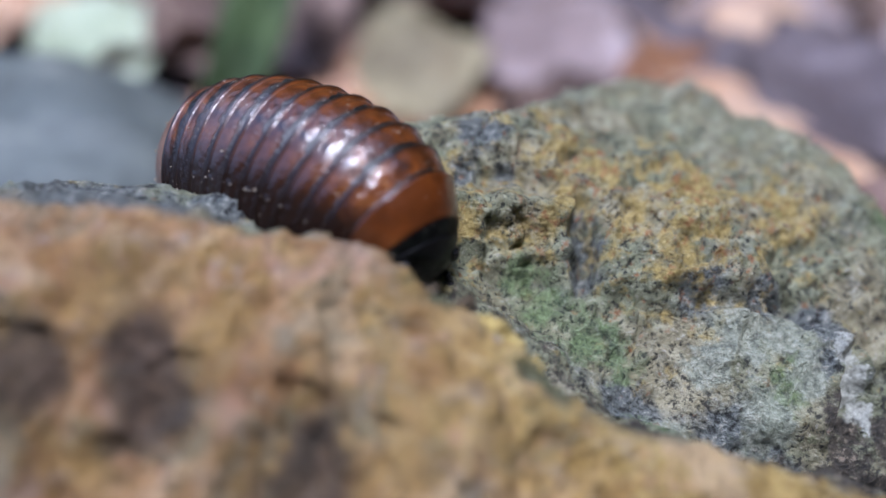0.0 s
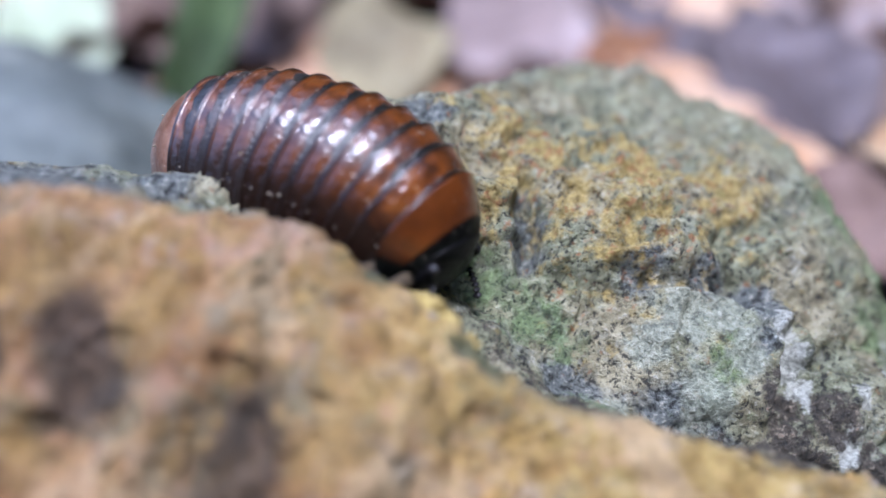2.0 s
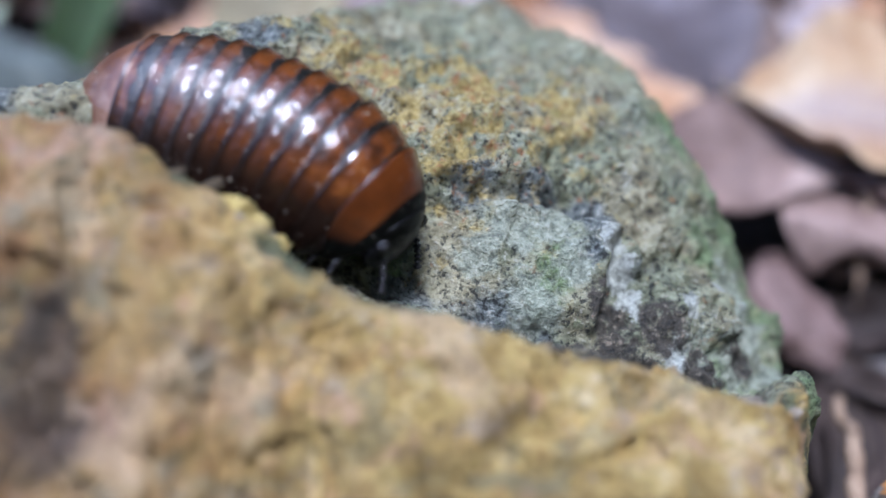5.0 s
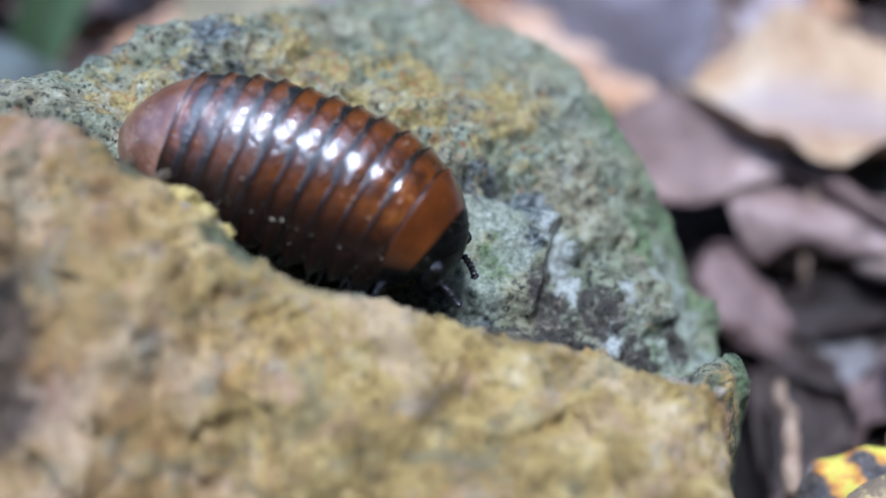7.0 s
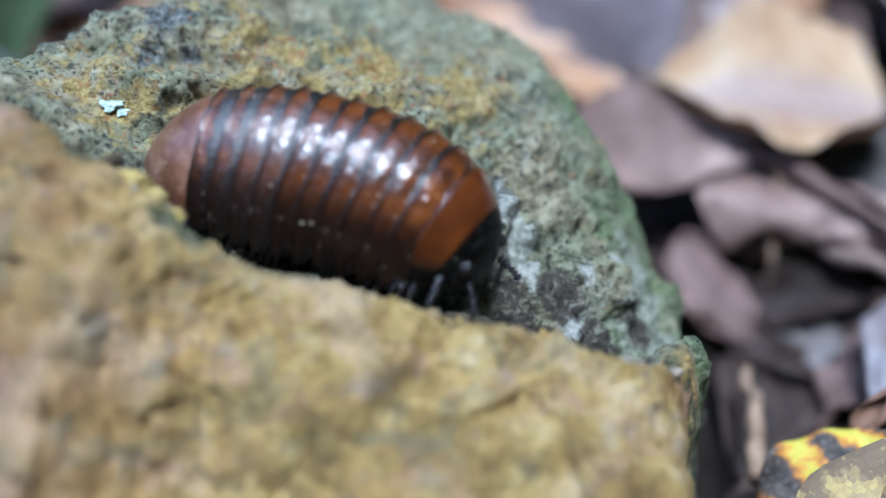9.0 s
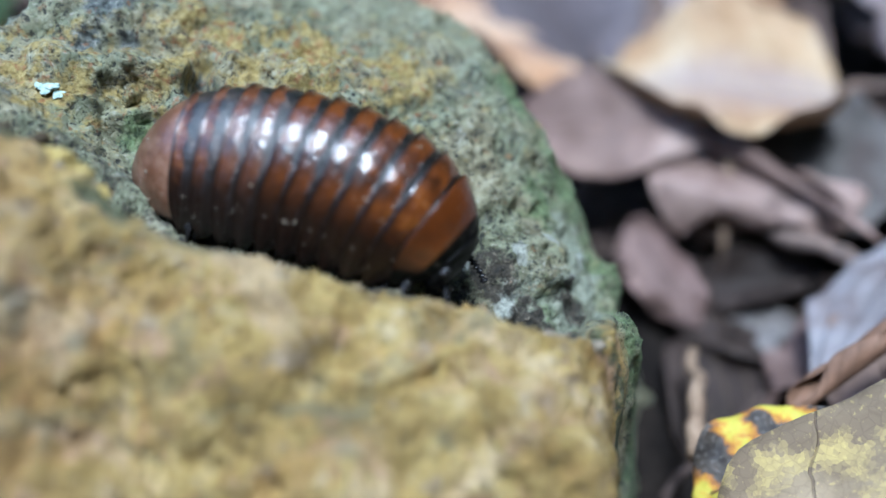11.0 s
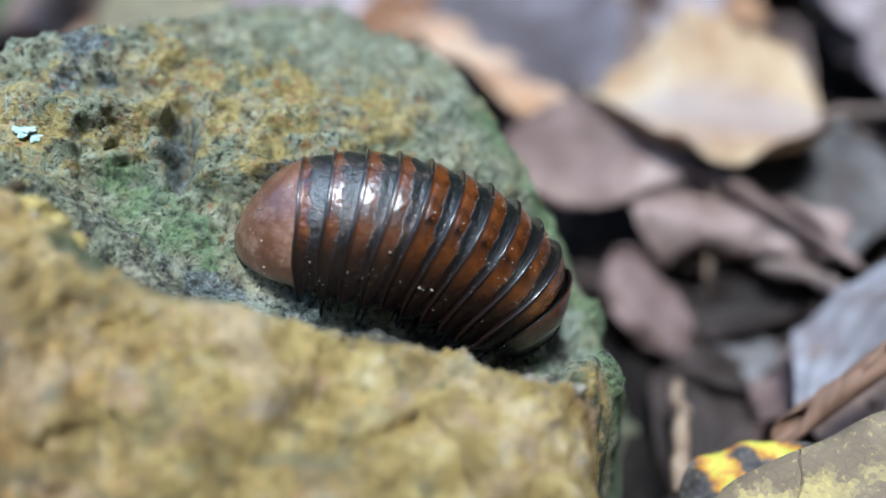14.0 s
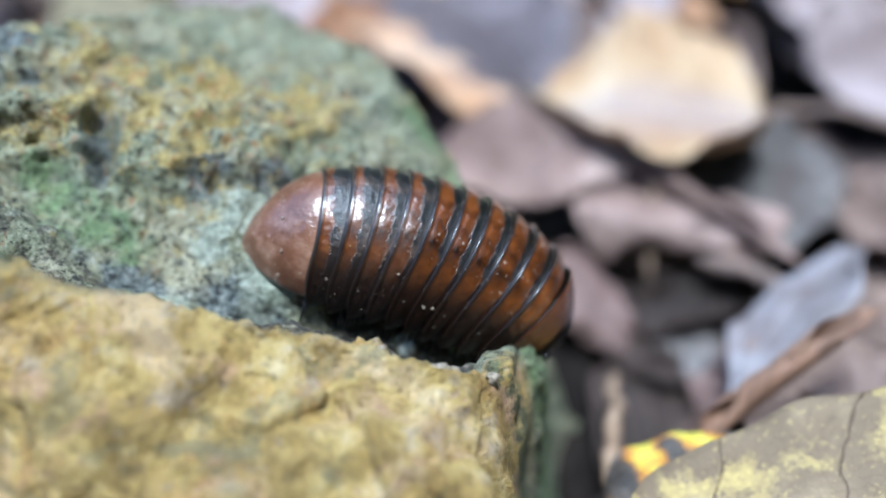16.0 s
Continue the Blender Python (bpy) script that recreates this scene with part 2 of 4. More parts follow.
def banded_leaf_material():
    """A dying leaf: clear yellow, orange where it turns, and mouldy black bands."""
    n = Nodes("leaf_yellow_black")
    u, v = n.uv()
    turn = n.math("ADD", n.math("MULTIPLY", u, 18.0), n.math("ADD", n.math("MULTIPLY", v, 5.0), n.math("MULTIPLY", n.noise(130, 5, 0.6), 7.0)))
    bands = n.math("ADD", n.math("MULTIPLY", n.math("SINE", turn), 0.17), n.noise(170, 7, 0.7, warp=0.5))
    # the stalk end has gone furthest
    bands = n.math("SUBTRACT", bands, n.ramp(u, (0.1, 0.06), (0.5, -0.05)))
    color = n.ramp(bands, (0.24, (0.035, 0.03, 0.027)), (0.43, (0.085, 0.07, 0.058)), (0.49, (0.36, 0.15, 0.035)), (0.56, (0.52, 0.27, 0.04)), (0.61, (0.5, 0.42, 0.055)), (0.9, (0.52, 0.5, 0.1)))
    mould = n.math("MULTIPLY", n.ramp(n.noise(1500, 4), (0.56, 0.0), (0.66, 1.0)), n.ramp(bands, (0.4, 0.8), (0.56, 0.1)))
    color = n.mix(mould, color, (0.16, 0.145, 0.13))
    return n.done(color, 0.55, n.math("ADD", n.noise(260, 5), n.math("MULTIPLY", n.noise(1500, 4), 0.3)), depth=0.0008, Specular_IOR_Level=0.25)


def shell_material(name, kind):
    """Glossy tergite: u runs from the front of a plate to its rear edge, v across the arch."""
    n = Nodes(name)
    u, v = n.uv()
    shine, slick = 0.12 if kind == "dark" else 0.5, 0.1
    ragged = n.math("ADD", u, n.math("MULTIPLY", n.math("SUBTRACT", n.noise(420, 6, 0.65), 0.5), 0.5))
    brown = n.ramp(n.noise(260, 6, 0.6, warp=0.3), (0.3, (0.006, 0.002, 0.001)), (0.42, (0.06, 0.016, 0.0026)), (0.56, (0.145, 0.04, 0.0058)), (0.74, (0.28, 0.098, 0.015)))
    black = n.ramp(n.noise(500, 5), (0.35, (0.002, 0.002, 0.002)), (0.7, (0.007, 0.0085, 0.007)))
    top = n.ramp(n.math("ABSOLUTE", n.math("SUBTRACT", v, 0.5)), (0.0, 1.0), (0.2, 0.0))
    if kind in ("tergite", "rear", "fore"):
        # a black front band, wider along the midline of the plates next to the tail; a ragged brown band; a dark polished rim
        band = n.math("ADD", n.math("ADD", ragged, n.math("MULTIPLY", top, {"rear": -0.11, "tergite": -0.04, "fore": -0.02}[kind])), n.math("MULTIPLY", n.math("SUBTRACT", n.chance(), 0.5), 0.12))
        starts = {"rear": 0.53, "tergite": 0.5, "fore": 0.39}[kind]
        fac = n.ramp(band, (starts, 0.0), (starts + 0.05, 1.0))
        color = n.mix(fac, black, brown)
        bead = n.ramp(u, (0.875, 0.0), (0.9, 1.0))
        color = n.mix(bead, color, (0.012, 0.008, 0.006))
        if kind == "rear":
            color = n.mix(n.ramp(n.noise(210, 7, 0.72), (0.5, 0.0), (0.68, 0.45)), color, (0.2, 0.125, 0.09))
        # shade of the lower sides, painted in: near black and less glossy
        side_shade = n.ramp(n.math("ADD", n.math("ABSOLUTE", n.math("SUBTRACT", v, 0.5)), n.math("MULTIPLY", n.noise(500, 4), 0.1)), (0.26, 0.0), (0.4, 0.97))
        color = n.mix(side_shade, color, (0.012, 0.006, 0.004))
        polish = n.math("MAXIMUM", fac, bead)
        rough, coat, dust, shine = 0.4 if kind == "rear" else 0.34, n.math("MULTIPLY", n.math("ADD", 0.75, n.math("MULTIPLY", polish, 0.25)), n.math("SUBTRACT", 1.0, n.math("MULTIPLY", side_shade, 0.7))), 0.4, n.math("SUBTRACT", 0.5 if kind == "rear" else 0.3, n.math("MULTIPLY", side_shade, 0.2))
        slick = n.ramp(polish, (0.0, 0.38), (1.0, 0.2)) if kind == "rear" else n.ramp(polish, (0.0, 0.34), (1.0, 0.1))
    elif kind == "shield":
        brown = n.ramp(n.noise(220, 6), (0.3, (0.045, 0.0115, 0.0025)), (0.55, (0.105, 0.027, 0.004)), (0.8, (0.18, 0.054, 0.008)))
        edge = n.math("MAXIMUM", n.ramp(u, (0.31, 1.0), (0.37, 0.0)), n.ramp(u, (0.93, 0.0), (0.98, 1.0)))
        side = n.ramp(n.math("ABSOLUTE", n.math("SUBTRACT", v, 0.5)), (0.37, 0.0), (0.43, 1.0))
        trim = n.math("MAXIMUM", edge, side)
        color = n.mix(trim, brown, black)
        rough, coat, dust, slick = 0.3, n.math("SUBTRACT", 1.0, n.math("MULTIPLY", trim, 0.95)), 0.2, 0.07
        shine = n.math("SUBTRACT", 0.25, n.math("MULTIPLY", trim, 0.2))
    elif kind == "anal":
        brown = n.ramp(n.noise(170, 7, 0.6), (0.3, (0.09, 0.033, 0.014)), (0.55, (0.17, 0.07, 0.033)), (0.8, (0.27, 0.145, 0.085)))
        color = n.mix(n.ramp(u, (0.0, 1.0), (0.05, 0.0)), brown, black)
        color = n.mix(n.ramp(n.noise(330, 7, 0.72), (0.48, 0.0), (0.7, 0.5)), color, (0.36, 0.23, 0.16))
        rough, coat, dust, slick = 0.4, 0.7, 0.7, 0.22
    else:
        color, rough, coat, dust = (0.004, 0.004, 0.0045), 0.38, 0.12, 0.1
    specks = n.ramp(n.cells(650), (0.1, 1.0), (0.17, 0.0))
    specks = n.math("MULTIPLY", specks, n.ramp(n.noise(160, 4), (0.5, 0.0), (0.62, 1.0)))
    color = n.mix(n.math("MULTIPLY", specks, dust), color, (0.45, 0.36, 0.25))
    motes = n.math("MULTIPLY", n.ramp(n.cells(1500), (0.12, 1.0), (0.2, 0.0)), n.ramp(n.noise(420, 3), (0.54, 0.0), (0.64, 1.0)))
    color = n.mix(n.math("MULTIPLY", motes, min(1.0, 2.2 * dust)), color, (0.5, 0.44, 0.36))
    height = n.math("ADD", n.math("MULTIPLY", n.noise(2200, 4, 0.6), 0.12), n.math("MULTIPLY", n.noise(460, 4, 0.6), 0.6))
    if kind in ("tergite", "rear", "fore"):
        # dimpled brown, leathery black, smooth rim
        dimples = n.math("MULTIPLY", n.ramp(n.cells(700), (0.1, 0.0), (0.4, 1.0)), 0.13)
        grain = n.math("MULTIPLY", n.math("MULTIPLY", n.noise(3000, 3, 0.6), n.math("SUBTRACT", 1.0, fac)), 0.3)
        height = n.math("MULTIPLY", n.math("ADD", n.math("ADD", height, dimples), grain), n.math("SUBTRACT", 1.0, n.math("MULTIPLY", bead, 0.95)))
    gloss = n.math("ADD", n.ramp(n.noise(700, 5), (0.35, rough), (0.7, rough + 0.16)), n.math("MULTIPLY", specks, 0.4))
    return n.done(color, gloss, height, depth=0.0005, strength=0.9, Coat_Weight=coat, Coat_Roughness=slick, Specular_IOR_Level=shine, Coat_IOR=1.6, IOR=1.45)


def plain_material(name, a, b, scale=300, rough=0.6, depth=0.0003, **kw):
    n = Nodes(name)
    m = n.noise(scale, 7, 0.6)
    return n.done(n.ramp(m, (0.3, a), (0.7, b)), rough, n.math("ADD", m, n.math("MULTIPLY", n.noise(scale * 4, 4), 0.4)), depth=depth, **kw)


ROCK, STONE, SOIL = rock_material(), stone_material(), soil_material()
TERGITE, REAR, FORE, SHIELD, ANAL, DARK = (shell_material("shell_" + k, k) for k in ("tergite", "rear", "fore", "shield", "anal", "dark"))
LEG = plain_material("leg_chitin", (0.004, 0.004, 0.005), (0.02, 0.018, 0.02), 900, 0.25)
BELLY = plain_material("belly_skin", (0.004, 0.003, 0.003), (0.012, 0.009, 0.008), 700, 0.7, Specular_IOR_Level=0.2)
TAN = leaf_material("leaf_tan", (0.29, 0.17, 0.085), (0.44, 0.315, 0.19), (0.53, 0.43, 0.31), (0.44, 0.29, 0.17), 0.5, vein=(0.6, 0.5, 0.3), veined=0.2, blotch_scale=26, blotch_at=0.5, blotch_soft=0.14, core=(0.3, 0.245, 0.24))
PINK = leaf_material("leaf_pinkish", (0.07, 0.042, 0.034), (0.175, 0.112, 0.09), (0.33, 0.232, 0.195), (0.1, 0.065, 0.055), 0.6, blotch_scale=60)
GREY = leaf_material("leaf_grey", (0.075, 0.06, 0.062), (0.15, 0.125, 0.13), (0.26, 0.225, 0.235), (0.08, 0.06, 0.06), 0.4, vein=(0.16, 0.13, 0.12))
BROWN = leaf_material("leaf_brown", (0.055, 0.036, 0.029), (0.15, 0.102, 0.083), (0.27, 0.19, 0.155), (0.03, 0.02, 0.015), 0.4)
PALE = leaf_material("leaf_pale", (0.2, 0.15, 0.14), (0.34, 0.275, 0.265), (0.46, 0.4, 0.4), (0.3, 0.22, 0.2), 0.35, veined=0.2)
MOTTLED = leaf_material("leaf_mottled", (0.17, 0.125, 0.078), (0.31, 0.238, 0.148), (0.41, 0.322, 0.205), (0.54, 0.42, 0.15), 0.62, rough=0.78, vein=(0.07, 0.045, 0.035), veined=0.5, blotch_scale=110, branches=13, blotch_at=0.49, blotch_soft=0.12, vein_width=0.045, angular=1500, net_scale=620, netted=0.16)
YELLOW = banded_leaf_material()
OLIVE = leaf_material("leaf_olive", (0.16, 0.135, 0.08), (0.29, 0.255, 0.15), (0.42, 0.37, 0.24), (0.2, 0.15, 0.09), 0.4)
SCROLL = leaf_material("leaf_scroll", (0.1, 0.055, 0.035), (0.24, 0.135, 0.085), (0.36, 0.235, 0.16), (0.08, 0.05, 0.04), 0.5)
DUSK = leaf_material("leaf_dusky", (0.075, 0.067, 0.062), (0.165, 0.148, 0.14), (0.28, 0.255, 0.24), (0.05, 0.03, 0.028), 0.5)
ORANGE = leaf_material("leaf_orange", (0.2, 0.09, 0.04), (0.42, 0.24, 0.13), (0.52, 0.36, 0.24), (0.2, 0.12, 0.1), 0.5)
LIME = leaf_material("leaf_pale_green", (0.22, 0.28, 0.16), (0.38, 0.44, 0.3), (0.52, 0.57, 0.44), (0.3, 0.34, 0.2), 0.2)
GREEN = leaf_material("leaf_green", (0.015, 0.03, 0.01), (0.03, 0.058, 0.018), (0.055, 0.09, 0.03), (0.03, 0.04, 0.02), 0.2, rough=0.7)
LAVENDER = leaf_material("leaf_lavender", (0.095, 0.078, 0.075), (0.185, 0.16, 0.155), (0.3, 0.275, 0.28), (0.14, 0.1, 0.095), 0.6, vein=(0.16, 0.13, 0.12), veined=0.2, vein_width=0.05, blotch_scale=120)
BLUSH = leaf_material("leaf_blush", (0.13, 0.08, 0.064), (0.28, 0.19, 0.158), (0.44, 0.335, 0.29), (0.15, 0.1, 0.085), 0.5, blotch_scale=70)
# leaf colour taken near black to give the hollow's shade
HOLLOW_SHADE = leaf_material("leaf_hollow_shade", (0.018, 0.012, 0.01), (0.05, 0.035, 0.03), (0.12, 0.085, 0.072), (0.012, 0.009, 0.008), 0.5)
ROSE = leaf_material("leaf_rose_brown", (0.05, 0.03, 0.026), (0.15, 0.095, 0.083), (0.28, 0.19, 0.165), (0.06, 0.036, 0.03), 0.5)
TWIG = plain_material("twig_bark", (0.16, 0.1, 0.06), (0.38, 0.27, 0.18), 260, 0.8, 0.0006)
LILAC = plain_material("bark_grey_brown", (0.1, 0.075, 0.065), (0.32, 0.22, 0.17), 240, 0.8, 0.0008)


# ---- making meshes ----
def part(name, bm, material, parent=None, label=""):
    me = bpy.data.meshes.new(name)
    bm.to_mesh(me)
    bm.free()
    me.shade_smooth()
    me.materials.append(material)
    ob = new(name, me)
    ob.parent = parent
    return tagged(ob, label)


def sheet(bm, points, uvs=None, closed=False):
    """Faces over a grid of points [row][column]; uvs of the same shape; closed: columns run round."""
    layer = bm.loops.layers.uv.verify()
    rows = [[bm.verts.new(p) for p in row] for row in points]
    n = len(rows[0])
    for i in range(len(rows) - 1):
        for j in range(n if closed else n - 1):
            k = (j + 1) % n
            face = bm.faces.new((rows[i][j], rows[i][k], rows[i + 1][k], rows[i + 1][j]))
            if uvs:
                for loop, (a, b) in zip(face.loops, ((i, j), (i, k), (i + 1, k), (i + 1, j))):
                    loop[layer].uv = uvs[a][b]
    return rows


def tube(path, radii, sides=10, squash=1.0):
    """A round, tapering, closed tube along a path of points."""
    bm = bmesh.new()
    path = [Vector(p) for p in path]
    rings = []
    for i, p in enumerate(path):
        way = (path[min(i + 1, len(path) - 1)] - path[max(i - 1, 0)]).normalized()
        side = way.cross(Vector((0.13, 0.29, 1)) if abs(way.z) < 0.9 else Vector((1, 0.1, 0))).normalized()
        up = side.cross(way)
        rings.append([p + radii[i] * (math.cos(a) * side + squash * math.sin(a) * up) for a in (2 * math.pi * k / sides for k in range(sides))])
    rows = sheet(bm, rings, closed=True)
    bm.faces.new(rows[0][::-1])
    bm.faces.new(rows[-1])
    bmesh.ops.recalc_face_normals(bm, faces=bm.faces)
    return bm


LATTICE = np.random.RandomState(7).uniform(-1, 1, (64, 64, 64))


def lumps(p, scale, octaves=4, gain=0.5):
    """Smooth random relief, -1..1, at points p (n x 3, mm), with lumps of about `scale` mm."""
    total, amp, size = np.zeros(len(p)), 1.0, scale
    for o in range(octaves):
        q = p / size + 17.3 * o
        i = np.floor(q).astype(int)
        s = q - i
        s = s * s * (3 - 2 * s)
        v = 0
        for dx in (0, 1):
            for dy in (0, 1):
                for dz in (0, 1):
                    w = (s[:, 0] if dx else 1 - s[:, 0]) * (s[:, 1] if dy else 1 - s[:, 1]) * (s[:, 2] if dz else 1 - s[:, 2])
                    v = v + w * LATTICE[(i[:, 0] + dx) % 64, (i[:, 1] + dy) % 64, (i[:, 2] + dz) % 64]
        total, amp, size = total + amp * v, amp * gain, size / 2.03
    return total


def facets(p, size, shift):
    """Broken stone: tilted flat chips of about `size` mm that meet in crisp steps, about -1..1."""
    q = p / size + shift
    base = np.floor(q).astype(int)
    best, value = np.full(len(p), 9e9), np.zeros(len(p))
    for dx in (-1, 0, 1):
        for dy in (-1, 0, 1):
            for dz in (-1, 0, 1):
                cell = base + (dx, dy, dz)
                i, j, k = (cell % 64).T
                away = q - cell - 0.5 - 0.45 * np.stack([LATTICE[i, j, k], LATTICE[j, k, i], LATTICE[k, i, j]], 1)
                near = (away ** 2).sum(1)
                plane = away[:, 0] * LATTICE[j, i, k] + away[:, 1] * LATTICE[k, j, i] + away[:, 2] * LATTICE[i, k, j] + 0.5 * LATTICE[(i + 7) % 64, j, k]
                value = np.where(near < best, plane, value)
                best = np.minimum(near, best)
    return value


def grid_object(name, verts, nx, ny, material, label, category, kind="", closed=True):
    """A mesh over a grid of nx by ny vertices (n x 3, metres), closed underneath if wanted."""
    i, j = np.meshgrid(np.arange(nx - 1), np.arange(ny - 1), indexing="ij")
    a = (i * ny + j).ravel()
    faces = np.stack([a, a + ny, a + ny + 1, a + 1], 1).tolist()
    rim_loop = [k * ny for k in range(nx)] + [(nx - 1) * ny + k for k in range(1, ny)] + [k * ny + ny - 1 for k in range(nx - 2, -1, -1)] + list(range(ny - 2, 0, -1))
    if closed:
        faces.append(rim_loop[::-1])
    me = bpy.data.meshes.new(name)
    me.from_pydata(verts.tolist(), [], faces)
    me.shade_smooth()
    me.materials.append(material)
    return tagged(new(name, me), label, category, kind=kind)


def set_attribute(ob, name, values):
    ob.data.attributes.new(name, "FLOAT", "POINT").data.foreach_set("value", np.asarray(values, np.float32))


def step(x, a, b):
    t = np.clip((x - a) / (b - a), 0, 1)
    return t * t * (3 - 2 * t)


# ---- ground ----
def ground():
    a = np.linspace(-1, 1, 161)
    line = np.sign(a) * (np.abs(a) * 0.6 + 12 * np.abs(a) ** 9)
    x, y = np.meshgrid(line + 0.05, line + 0.15, indexing="ij")
    p = np.stack([x.ravel() * 1000, y.ravel() * 1000, np.zeros(x.size)], 1)
    z = 0.002 + 0.004 * lumps(p, 45, 4) * np.exp(-np.hypot(x, y).ravel() / 0.35)
    return grid_object("ground", np.stack([x.ravel(), y.ravel(), z], 1), 161, 161, SOIL, "dark crumbly forest soil under the leaf litter", "ground", "structure", closed=False)


def backdrop():
    """An unseen dark ring, added to block side light; leaves the sky open overhead."""
    n = Nodes("added_ring")
    color = n.ramp(n.noise(9, 8, 0.65), (0.35, (0.008, 0.012, 0.005)), (0.55, (0.03, 0.05, 0.014)), (0.7, (0.07, 0.1, 0.03)))
    material = n.done(color, 0.8)
    bm = bmesh.new()
    rows = []
    for i in range(13):
        ring = []
        for k in range(160):
            a = 2 * math.pi * k / 160
            way = Vector((math.cos(a), math.sin(a), 0))
            r = 0.85 + 0.09 * noise.noise(way * 4 + Vector((0, 0, i * 0.5))) - 0.012 * i
            top = 1.5 + 0.28 * noise.noise(way * 3.1) + 0.16 * noise.noise(way * 11)
            # cut low towards -x, to let side light reach the plate rims
            top *= 1 - 0.92 * max(0.0, -way.x) ** 1.5
            ring.append(way * r + Vector((0.05, 0.15, -0.05 + (top + 0.05) * i / 12)))
        rows.append(ring)
    sheet(bm, rows, closed=True)
    return tagged(part("backdrop", bm, material), "unseen dark green ring added to limit the sky light", "backdrop", kind="structure")


# ---- the rock ----
def ramp(x, knots):
    """A smooth line through a few (place, value) knots."""
    xs, ys = np.array([k[0] for k in knots], float), np.array([k[1] for k in knots], float)
    slope = np.gradient(ys, xs)
    i = np.clip(np.searchsorted(xs, x) - 1, 0, len(xs) - 2)
    h = xs[i + 1] - xs[i]
    s = np.clip((x - xs[i]) / h, 0, 1)
    a, b, m, n = ys[i], ys[i + 1], slope[i] * h, slope[i + 1] * h
    return a + s * (m + s * (3 * (b - a) - 2 * m - n + s * (2 * (a - b) + m + n)))


def rim(x):
    """Where the broken front face meets the top, in mm: y and z."""
    return (ramp(x, ((-90, 90), (-30, 87), (-5, 83), (14, 75), (45, 68), (60, 66), (72, 74), (90, 80))),
            ramp(x, ((-90, 80), (-30, 82), (-6, 78), (6, 71.5), (20, 65.2), (33, 63.2), (45, 59.9), (60, 56.2), (70, 48.6), (90, 40))))


def right_edge(y):
    """Where the top breaks off to the steep right end, mm."""
    return ramp(y, ((20, 56.5), (45, 59.5), (66, 62.6), (76, 67.4), (84, 71.4), (92, 72.4), (100, 70.4), (108, 65.5), (116, 59.2), (126, 54), (140, 47.5), (170, 30)))


def rock_height(x, y):
    """The top of the rock in mm: broken face, rim, gutter behind the rim, hump at the back, steep right end."""
    ry, rz = rim(x)
    gy = ry + ramp(x, ((-90, 14), (0, 13), (22, 10), (60, 16), (90, 16)))
    gz = ramp(x, ((-90, 68), (-30, 70), (-12, 69), (2, 61.5), (22, 53.7), (45, 48.5), (58, 44.5), (70, 37), (90, 25)))
    hz = ramp(x, ((-90, 60), (-40, 66), (-12, 72), (8, 73.5), (24, 67.5), (38, 65.5), (50, 64), (60, 59), (72, 45), (90, 25)))
    crest = ramp(x, ((-90, 97), (-20, 101), (-6, 113), (8, 119), (20, 133), (32, 140), (45, 133), (58, 125), (90, 118)))
    d = y - ry
    shelf = ramp(x, ((-90, 0.3), (-15, 0.3), (15, 0.5), (60, 0.55), (90, 0.6)))
    face = rz - shelf * np.clip(-d, 0, 14) - 1.05 * np.clip(-d - 14, 0, 100)
    t = np.clip(d / (gy - ry), 0, 1)
    quick = step(x, -4, 12) * (1 - step(x, 58, 66))
    lip = rz + (gz - rz) * ((1 - quick) * (t * t * (3 - 2 * t) * 0.7 + t * 0.3) + quick * (1 - (1 - t) ** 2.3))
    lip = lip + ramp(x, ((-90, 0), (-34, -1), (-18, 0), (-6, 0), (4, 0), (90, 0))) * np.exp(-((d - 6) / 4.5) ** 2)
    lip = lip - 4.2 * np.exp(-((d - 7.5) / 3.6) ** 2) * ramp(x, ((-90, 0), (-32, 0.3), (-22, 1.1), (-12, 1.6), (-4, 1.3), (4, 1), (12, 0), (90, 0)))
    s = np.clip((y - gy) / (np.minimum(117, crest) - gy), 0, 1)
    back = gz + (hz - gz) * (0.55 * s + 0.45 * s * s * (3 - 2 * s))
    fall = np.clip(y - crest, 0, 100)
    back = back - 0.03 * fall ** 2 - 0.45 * fall - 3.5 * np.exp(-((x - 8) / 9) ** 2 - ((y - 102) / 6) ** 2)
    z = np.where(d < 0, face, np.where(y < gy, lip, back))
    z = z - 5.0 * np.exp(-((d - 12.5) / 5.5) ** 2) * ramp(x, ((-90, 0), (24, 0), (37, 1), (60, 1), (66, 0.4), (90, 0)))
    over = np.clip(x - right_edge(y), 0, 100)
    steep = np.where(y < 86, 6.0, np.where(y < 108, 6.0 - (y - 86) / 22 * 4.6, 1.4))
    z = z - steep * over * np.clip(over / 4, 0.25, 1)
    return np.maximum(z, -8)


def blob(x, y, spots):
    """How near a point is to any of a few round spots (x, y, radius)."""
    return np.max([np.exp(-((x - a) ** 2 + (y - b) ** 2) / r ** 2) for a, b, r in spots], axis=0)


